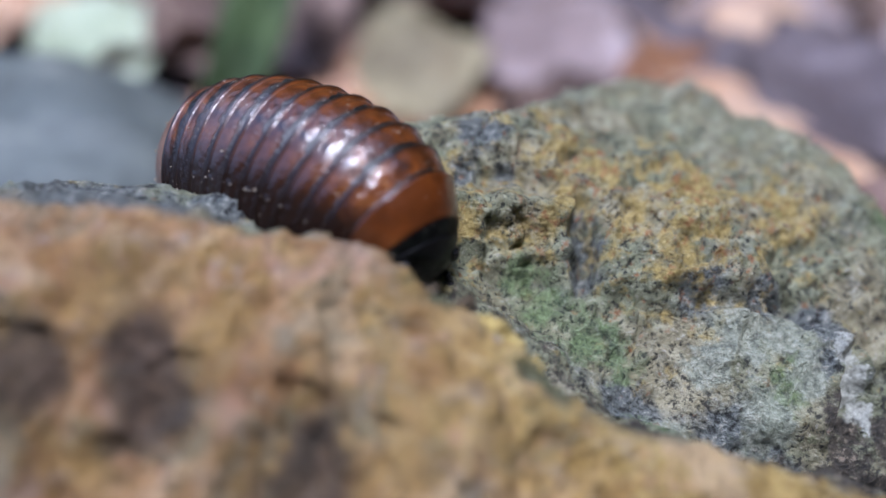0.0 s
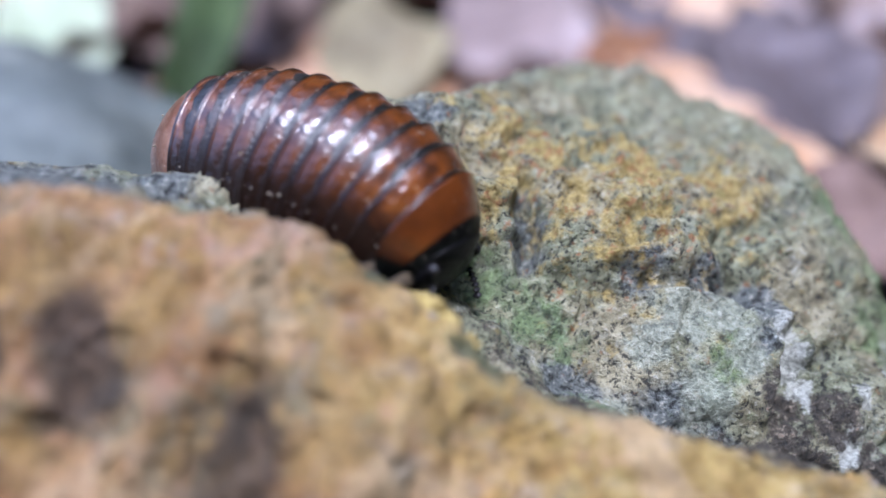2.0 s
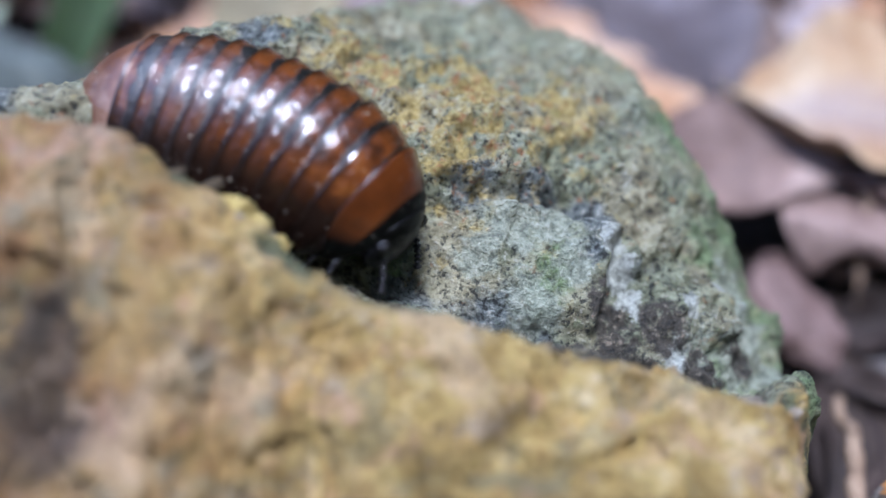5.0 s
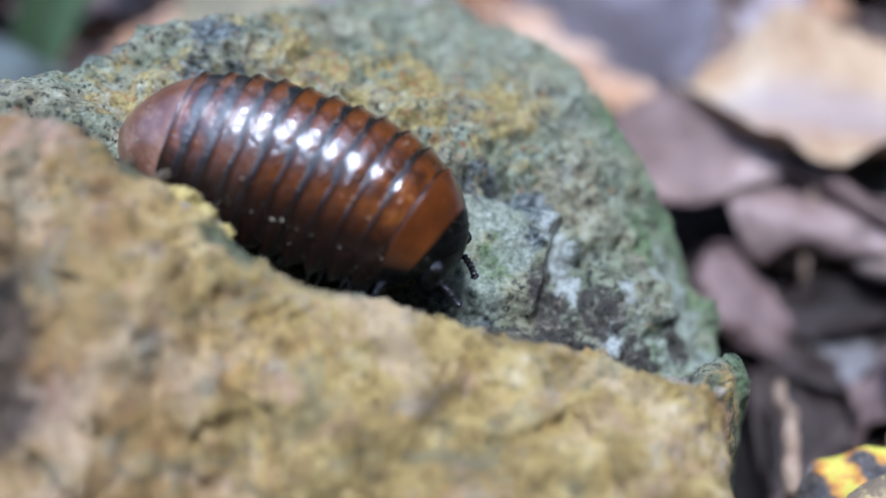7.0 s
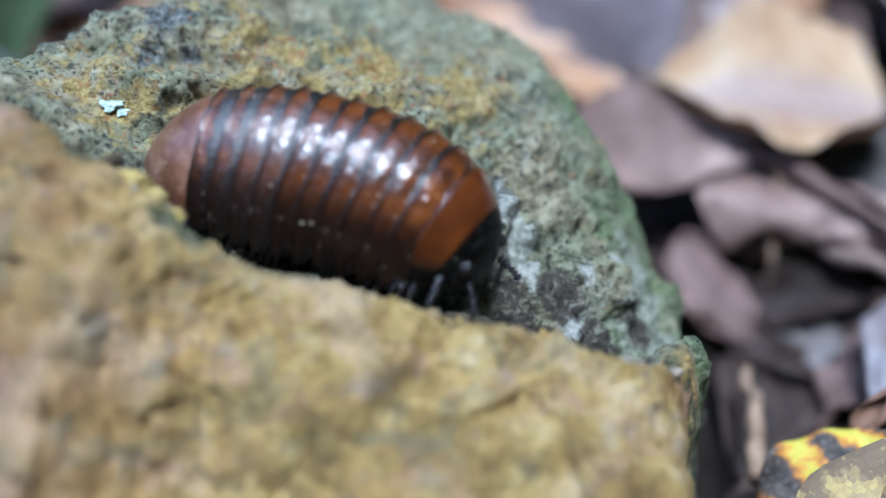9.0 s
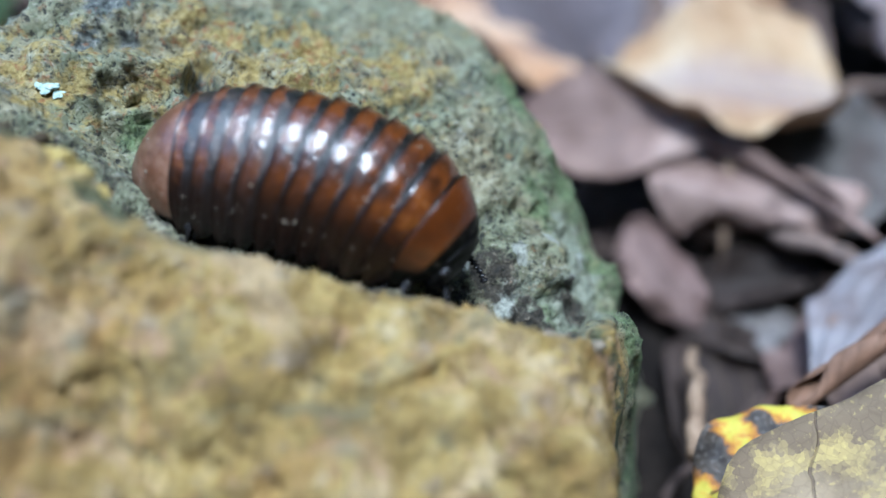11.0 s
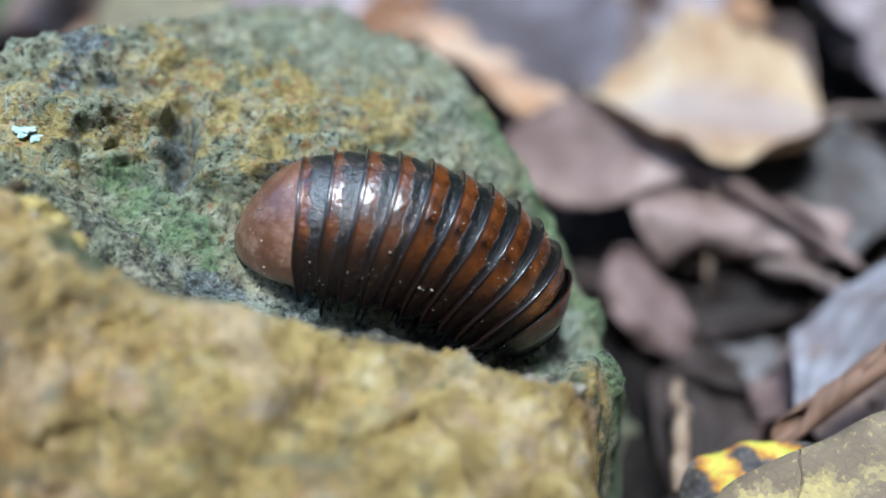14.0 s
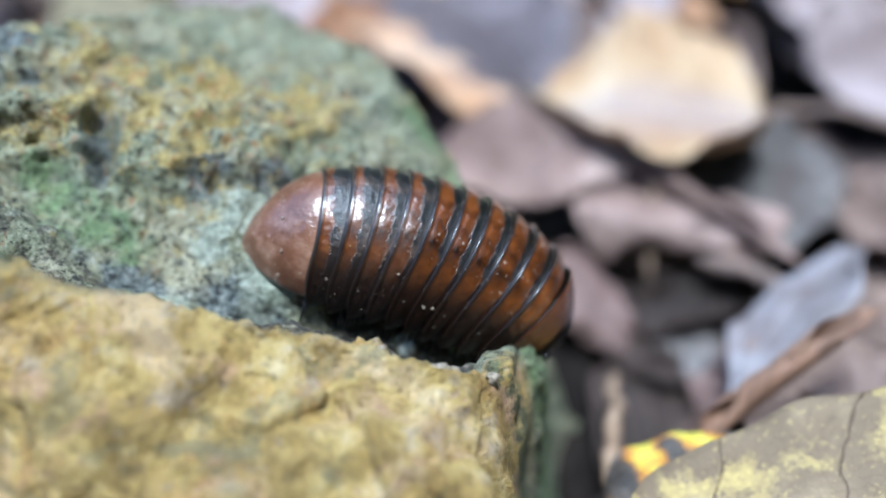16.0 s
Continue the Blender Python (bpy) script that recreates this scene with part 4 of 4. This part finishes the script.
# ---- leaf litter ----
def leaf(length, width, material, seed, curl=0.0, arc=0.0, wave=0.06, fold=0.12, tip=1.0, roll_edge=0.0, label="", stalk=True, blunt=0.8, rib=True):
    """A fallen leaf along +x from its stalk, mm: curl rolls it across, arc bends it lengthwise, fold lifts both halves, wave ruffles the edge."""
    rng = random.Random(seed)
    ph = [rng.uniform(0, 6.3) for _ in range(6)]
    nu, nv = 34, 18

    def at(u, v, drop=0.0):
        w = width / 2 * (math.sin(math.pi * min(u * 0.985 + 0.015, 1.0) ** (0.8 * tip)) ** blunt) * (1 + 0.05 * math.sin(11 * u + ph[0] + (2 if v > 0 else 0)) + 0.03 * math.sin(23 * u + ph[1] - (1 if v > 0 else 0)))
        q = v * w
        ruffle = wave * width * v * v * (math.sin(9 * u + ph[2] + 2 * v) + 0.6 * math.sin(17 * u + ph[3] - 3 * v))
        z = fold * abs(q) + ruffle - 0.25 * math.exp(-(v * 7) ** 2) + 0.012 * width * math.sin(40 * u - 9 * abs(v)) * abs(v) + 0.02 * width * math.sin(7 * u + 5 * v + ph[4]) * math.sin(6 * v - 4 * u + ph[5])
        if curl:
            r = width / (2 * curl)
            q, z = r * math.sin(q / r), z + r * (1 - math.cos(q / r))
        if roll_edge and v > 0.5:
            turn = (v - 0.5) * 2 * roll_edge
            q, z = q - width * 0.12 * (1 - math.cos(turn)) * 0.8, z + width * 0.12 * math.sin(turn) + 0.12 * width * (v - 0.5)
        x = u * length
        z -= drop
        if arc:
            r = length / arc
            x, z = (r - z) * math.sin((u - 0.5) * arc) + length / 2, z * math.cos((u - 0.5) * arc) + r * (1 - math.cos((u - 0.5) * arc))
        return Vector((x, q, z)) / 1000

    bm = bmesh.new()
    us, vs = [i / nu for i in range(nu + 1)], [2 * k / nv - 1 for k in range(nv + 1)]
    uvs = [[(u, 0.5 + v / 2) for v in vs] for u in us]
    top = sheet(bm, [[at(u, v) for v in vs] for u in us], uvs)
    low = sheet(bm, [[at(u, v, 0.22) for v in vs] for u in us], uvs)
    edge = [(0, k) for k in range(nv)] + [(i, nv) for i in range(nu)] + [(nu, k) for k in range(nv, 0, -1)] + [(i, 0) for i in range(nu, 0, -1)]
    for (a, b), (c, d) in zip(edge, edge[1:] + edge[:1]):
        if top[a][b] is not top[c][d]:
            bm.faces.new((top[a][b], top[c][d], low[c][d], low[a][b]))
    bmesh.ops.recalc_face_normals(bm, faces=bm.faces)
    ob = part("fallen_leaf", bm, material)
    if not rib:
        part("midrib", tube([at(u, 0) + Vector((0, 0, 0.00004)) for u in (0.97, 0.7, 0.4, 0.1)], [0.00008, 0.00014, 0.00018, 0.0002], 8), ORANGE, ob)
        return tagged(ob, label, "leaf")
    if not stalk:
        k = length / 1000
        part("midrib", tube([at(u, 0) + Vector((0, 0, 0.00005)) for u in (0.95, 0.8, 0.65, 0.5, 0.35, 0.2, 0.05)], [0.002 * k, 0.004 * k, 0.006 * k, 0.007 * k, 0.008 * k, 0.009 * k, 0.01 * k], 8), material, ob)
    else:
        path = [at(u, 0) + Vector((0, 0, 0.0001)) for u in (0.92, 0.7, 0.45, 0.2, 0.0)]
        end = path[-1]
        path += [end + Vector((-0.08, 0.02 * rng.uniform(-1, 1), 0.02)) * length / 1000, end + Vector((-0.17, 0.08 * rng.uniform(-1, 1), 0.03)) * length / 1000]
        k = length / 1000
        part("midrib", tube(path, [0.003 * k, 0.006 * k, 0.008 * k, 0.011 * k, 0.013 * k, 0.013 * k, 0.015 * k], 8), material, ob)
    return tagged(ob, label or "dry fallen leaf lying in the litter", "leaf")


def put(ob, x, y, z, yaw=0, pitch=0, lean=0, middle=None):
    """Lays a leaf with the middle of its blade at a place in mm; pitch lifts its tip, lean tips it over its length."""
    m = pose(x / 1000, y / 1000, z / 1000) @ pose(0, 0, 0, 0, 0, yaw) @ pose(0, 0, 0, 0, -pitch, 0) @ pose(0, 0, 0, lean, 0, 0)
    ob.matrix_world = m @ pose(-(middle or 0) / 1000, 0, 0)
    return ob


# the leaves that can be told apart, beside and behind the rock
def lay(a, b, width, material, seed, lean, label, **kw):
    """A leaf from a (its stalk end) to b (its tip), mm; lean tips it over its length, towards its right."""
    a, b = Vector(a), Vector(b)
    d = b - a
    ob = leaf(d.length, width, material, seed, label=label, stalk=False, **kw)
    ob.matrix_world = Matrix.Translation(a / 1000) @ pose(0, 0, 0, 0, 0, math.degrees(math.atan2(d.y, d.x))) @ pose(0, 0, 0, 0, -math.degrees(math.asin(d.z / d.length)), 0) @ pose(0, 0, 0, lean, 0, 0)
    return ob


lay((129, 155.5, 34), (85.4, 168.0, 31), 50, TAN, 1, -14, "large tan dry leaf with a grey middle and wavy rim", arc=-0.55, wave=0.035, fold=0.06, tip=0.95, roll_edge=1.5, blunt=0.55)
lay((83.8, 167.4, 26), (52.9, 218.9, 28), 20, ORANGE, 3, 14, "orange-tan dry leaf, narrow", arc=-0.3, fold=0.1)
lay((89.9, 183.9, 25), (77.7, 235.8, 30), 34, GREY, 2, -10, "purplish grey dry leaf, half folded", arc=-0.3, fold=0.25)
lay((64, 156, 28), (106, 147, 31), 22, BLUSH, 4, 26, "pinkish brown dry leaf lying over a rolled one", arc=-0.3, wave=0.05, fold=0.05)
lay((90, 143, 26), (126, 129.5, 27), 25, PINK, 34, 2, "pinkish brown dry leaf rolled under along its edge", curl=-2.0, arc=-0.2, wave=0.13, blunt=0.7)
lay((97, 149.5, 29), (126, 119, 25), 10, PINK, 41, 0, "pinkish brown leaf rolled into a loose tube", curl=3.3, wave=0.06, fold=0.05, arc=-0.15)
lay((110, 143, 22), (146, 150, 23), 30, DUSK, 5, 22, "grey dry leaf, dull and crumpled", arc=-0.3, fold=0.1, wave=0.08, blunt=0.6)
lay((150, 176, 30), (184, 190, 32), 38, PALE, 6, 30, "pale rose-white dry leaf", arc=-0.4)
lay((131, 119, 30), (103.5, 91.5, 21), 20, LAVENDER, 7, 38, "lilac-grey dry leaf with a pale spotted face", arc=-0.3, wave=0.05, fold=0.06)
lay((108.6, 78.2, 18), (138.2, 93.2, 26), 40, BROWN, 8, -8, "brown dry leaf lying half under a mottled one", arc=0.1)
lay((96.4, 81.9, 25), (122.1, 90.6, 40), 13, SCROLL, 22, 0, "brown leaf edge rolled tight like a scroll", curl=3.6, wave=0.05, fold=0.05)
lay((73.5, 37.5, 22.5), (142, 64.5, 46), 50, MOTTLED, 9, 6, "olive-brown leaf mottled with yellow, dark veins", arc=-0.2, fold=0.04, wave=0.03)
lay((79.6, 70.0, 21.5), (102.2, 73.2, 32), 17, YELLOW, 10, 30, "bright yellow leaf with black rotten blotches", arc=-0.6, fold=-0.2, wave=0.1, rib=False)
lay((85, 136, 18), (96, 117, 9), 15, ROSE, 11, 24, "dull rose-brown curled leaf in the hollow", curl=-1.1, wave=0.14, arc=-0.5)
lay((119.5, 121, 15), (101, 98, 8), 14, ROSE, 12, 36, "dull rose-brown leaf crumpled in the hollow", curl=-1.2, arc=-0.4, wave=0.16)
# fill for the hollow: blackish leaves that carry its shade in their colour
lay((97.9, 127, 8), (120.2, 126.9, 12), 14, HOLLOW_SHADE, 13, 20, "curled leaf in the hollow, darkened to stand for shade", curl=1.1)
lay((98, 112, 2), (116, 100, 4), 13, HOLLOW_SHADE, 31, 12, "leaf sunk in the hollow, blackish to stand for shade", arc=-0.4, fold=0.2)
lay((90, 128, 5), (108, 143, 9), 16, HOLLOW_SHADE, 32, -14, "leaf under a rolled one, blackish to stand for shade", arc=-0.3)
lay((101, 116.5, 5), (114, 120, 8), 9, DUSK, 33, 10, "small dull grey leaf in the hollow", arc=-0.5, fold=0.15)
lay((-95.7, 224.6, 20), (-65.9, 240.7, 28), 34, LIME, 14, 24, "pale green leaf among the litter", arc=-0.3)
lay((-50, 190, 20), (-26, 262, 70), 15, GREEN, 15, 20, "green grass-like leaf leaning over the litter", arc=-0.3, fold=0.3)
lay((10.1, 229.2, 22), (47.5, 241.7, 26), 40, PALE, 16, 24, "pale pinkish white dry leaf", arc=-0.3)
lay((61.1, 239.7, 24), (100.1, 247.9, 26), 40, PALE, 17, 20, "pale pinkish white dry leaf, wavy", arc=-0.4, wave=0.09)
lay((-21.7, 224.6, 20), (11.5, 231, 24), 34, OLIVE, 18, 24, "dull yellow-olive dry leaf", arc=-0.3)
lay((40.8, 216.8, 20), (66.4, 225.4, 24), 20, ORANGE, 19, 20, "orange-brown dry leaf scrap", arc=-0.5, fold=0.3)
lay((102.5, 221.3, 24), (133.6, 228, 26), 30, PALE, 20, 20, "pale dry leaf, bleached", arc=-0.3)
lay((61, 202.1, 20), (95.9, 227.8, 30), 36, GREY, 21, 16, "dark purplish grey dry leaf", arc=-0.3, fold=0.1)


def twig(path, thick, material, label):
    pts = [Vector(p) / 1000 for p in path]
    fine = []
    for i in range(len(pts) - 1):
        for k in range(6):
            f = k / 6
            p = pts[i].lerp(pts[i + 1], f)
            fine.append(p + Vector((lump(p, 1), lump(p, 2), lump(p, 3))) * thick / 1000 * 0.5)
    fine.append(pts[-1])
    n = len(fine)
    radii = [thick / 2000 * (1 - 0.45 * i / n) * (1 + 0.14 * math.sin(i * 2.1)) for i in range(n)]
    return tagged(part("twig", tube(fine, radii, 10), material), label, "twig")


def lump(p, k):
    return noise.noise(p * 160 + Vector((k * 13.7, 0, 0)))


twig(((83, 79, 19), (86, 88, 20), (88, 96, 18), (90, 105, 15)), 3.0, TWIG, "pale dry twig standing out of the hollow")
twig(((100, 139, 15), (107, 135, 18), (119, 123, 20), (131, 112, 20)), 4.2, LILAC, "grey-brown twig lying across the litter")
twig(((106, 150, 27), (104.5, 143, 29.5), (103, 136, 24), (102, 130, 12)), 1.8, TWIG, "thin dry stem hanging over a rolled leaf")
twig(((170, 160, 24), (150, 168, 27), (132, 166, 27), (118, 160, 24)), 2.4, LILAC, "thin grey twig lying among leaves")

# the nameless rest of the litter: a few shapes, turned and laid many times
rng = random.Random(11)
TELL = {"leaf_pale": "pale bleached dry leaf lying in the litter", "leaf_pinkish": "pinkish brown dry leaf lying in the litter", "leaf_brown": "dull brown dry leaf lying in the litter",
        "leaf_grey": "purplish grey dry leaf lying in the litter", "leaf_orange": "orange-tan dry leaf lying in the litter"}
SHAPES = [leaf(rng.uniform(52, 84), rng.uniform(26, 46), m, 40 + k, arc=rng.uniform(-0.6, 0.4), curl=rng.choice((0, 0, 0.9, 1.4)), wave=rng.uniform(0.04, 0.1), fold=rng.uniform(0.0, 0.3), label=TELL[m.name])
          for k, m in enumerate((PALE, PINK, BROWN, GREY, PINK, BROWN, BROWN, GREY, ORANGE, BROWN))]
for k, s in enumerate(SHAPES):
    put(s, -150 + 40 * k, 330, 14, 50 * k, rng.uniform(-8, 8), rng.uniform(-14, 14), 35)
for x in range(-240, 300, 34):
    for y in range(30, 440, 34):
        px, py = x + rng.uniform(-14, 14), y + rng.uniform(-14, 14)
        if (px < 92 and py < 190) or math.hypot(px - 100, py - 122) < 58 or (px < 118 and py < 100):
            continue
        s = SHAPES[rng.randrange(len(SHAPES))]
        near = py < 200 and px < 170
        z = rng.uniform(5, 12) if near else rng.uniform(7, 24)
        c = copy_thing(s, pose(px / 1000, py / 1000, z / 1000, rng.uniform(-16, 16), rng.uniform(-14, 14), rng.uniform(0, 360)) @ pose(-0.03, 0, 0))
        c.name = "fallen_leaf"
# thinner litter farther out
for x in range(-540, 680, 105):
    for y in range(-420, 760, 105):
        px, py = x + rng.uniform(-26, 26), y + rng.uniform(-26, 26)
        if (-262 < px < 305 and 12 < py < 455) or (abs(px - 20) < 130 and abs(py - 40) < 150) or math.hypot(px - 50, py - 150) > 600 + 60 * rng.uniform(-1, 1):
            continue
        s = SHAPES[rng.randrange(len(SHAPES))]
        c = copy_thing(s, pose(px / 1000, py / 1000, rng.uniform(6, 14) / 1000, rng.uniform(-14, 14), rng.uniform(-12, 12), rng.uniform(0, 360)) @ pose(-0.03, 0, 0))
        c.name = "fallen_leaf"
# leaves pressed into the hollow, with its shade put into their blackish colour
DEEP = put(leaf(60, 36, HOLLOW_SHADE, 61, arc=-0.3, wave=0.05, fold=0.1, label="leaf pressed into the hollow, blackish to stand for shade"), 112, 112, 4, 40, 0, 4, 30)
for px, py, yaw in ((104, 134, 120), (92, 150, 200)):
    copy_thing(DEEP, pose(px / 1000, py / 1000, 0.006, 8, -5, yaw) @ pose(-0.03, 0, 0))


# ---- the fly that settles on the rock for a moment ----
def fly():
    body = tagged(part("fly", ball(0, 0, 1.1, 1.15, 0.8, 0.8, 10, 14), LEG), "small dark fly that settles on the rock", "fly")
    part("head", ball(1.4, 0, 1.1, 0.5, 0.6, 0.55, 8, 12), plain_material("fly_eye", (0.05, 0.008, 0.006), (0.12, 0.02, 0.012), 900, 0.3), body, "dark red head")
    part("abdomen", ball(-1.5, 0, 1.0, 1.2, 0.8, 0.75, 10, 12), LEG, body)
    film = plain_material("fly_wing", (0.03, 0.03, 0.034), (0.07, 0.07, 0.08), 600, 0.3)
    for side in (1, -1):
        w = part("wing", ball(-1.4, side * 0.7, 1.75, 1.9, 0.7, 0.05, 8, 12), film, body)
        for k in (-0.7, 0.1, 0.8):
            part("leg", tube([Vector(p) / 1000 for p in ((k, side * 0.5, 0.8), (k * 1.4, side * 1.2, 1.0), (k * 1.8, side * 1.7, 0.05))], (0.00012, 0.0001, 0.00006), 6), LEG, body)
    return body


visitor = fly()


# ---- what moves ----
def creep(t):
    """The millipede's place, turn and arching at t."""
    return [float(ramp(np.array(t), [(r[0], r[k]) for r in CREEP])) for k in range(1, 9)]


def motions():
    root, parts, legs, feelers = creature
    times = [i * 0.5 for i in range(33)]
    rows, bends = [], []
    for t in times:
        x, y, z, yaw, pitch, lean, up, side = creep(t)
        rows.append((t, pose(x / 1000, y / 1000, z / 1000, 0, 0, yaw) @ pose(0, 0, 0, 0, -pitch, 0) @ pose(0, 0, 0, lean, 0, 0)))
        bends.append((up, side))
    walk(root, rows)
    for ob, home in parts:
        walk(ob, [(t, on_spine(home, *b)) for t, b in zip(times, bends)])
    steps = [i * 0.25 for i in range(65)]
    for ob, s, side, phase in legs:
        walk(ob, [(t, pose(s, 0, 0, 0, 0, (0 if side > 0 else 180) + side * 16 * math.sin(5.5 * t + phase)) @ pose(0, 0, 0, 6 * math.cos(5.5 * t + phase), 0, 0)) for t in steps])
    for ob, side in feelers:
        walk(ob, [(t, pose(0.0005, side * 0.0036, -0.0010, 0, 32 + 16 * math.sin(2.6 * t + side), side * (20 + 24 * math.sin(1.9 * t + 2 * side)))) for t in steps])
    sit, seat = on_rock(18.6, 99.6, 0.2), on_rock(20.8, 99.2, 0.2)
    walk(visitor, [(0.0, pose(-0.3, 0.1, 0.006, 0, 0, 40)), (11.9, pose(-0.3, 0.1, 0.006, 0, 0, 10)), (12.2, pose(-0.1, 0.12, 0.13, 0, 0, -20)), (12.4, pose(*sit, 12, 0, -60)),
                   (12.8, pose(*sit, 12, 0, -50)), (13.0, pose(*seat, 12, 0, 0)), (13.15, pose(0.03, 0.13, 0.084, 0, -20, 40)), (13.6, pose(0.16, 0.42, 0.2, 0, -10, 50)), (14.4, pose(0.36, 0.5, 0.006, 0, 0, 50)), (16.0, pose(0.36, 0.5, 0.006, 0, 0, 50))])


motions()
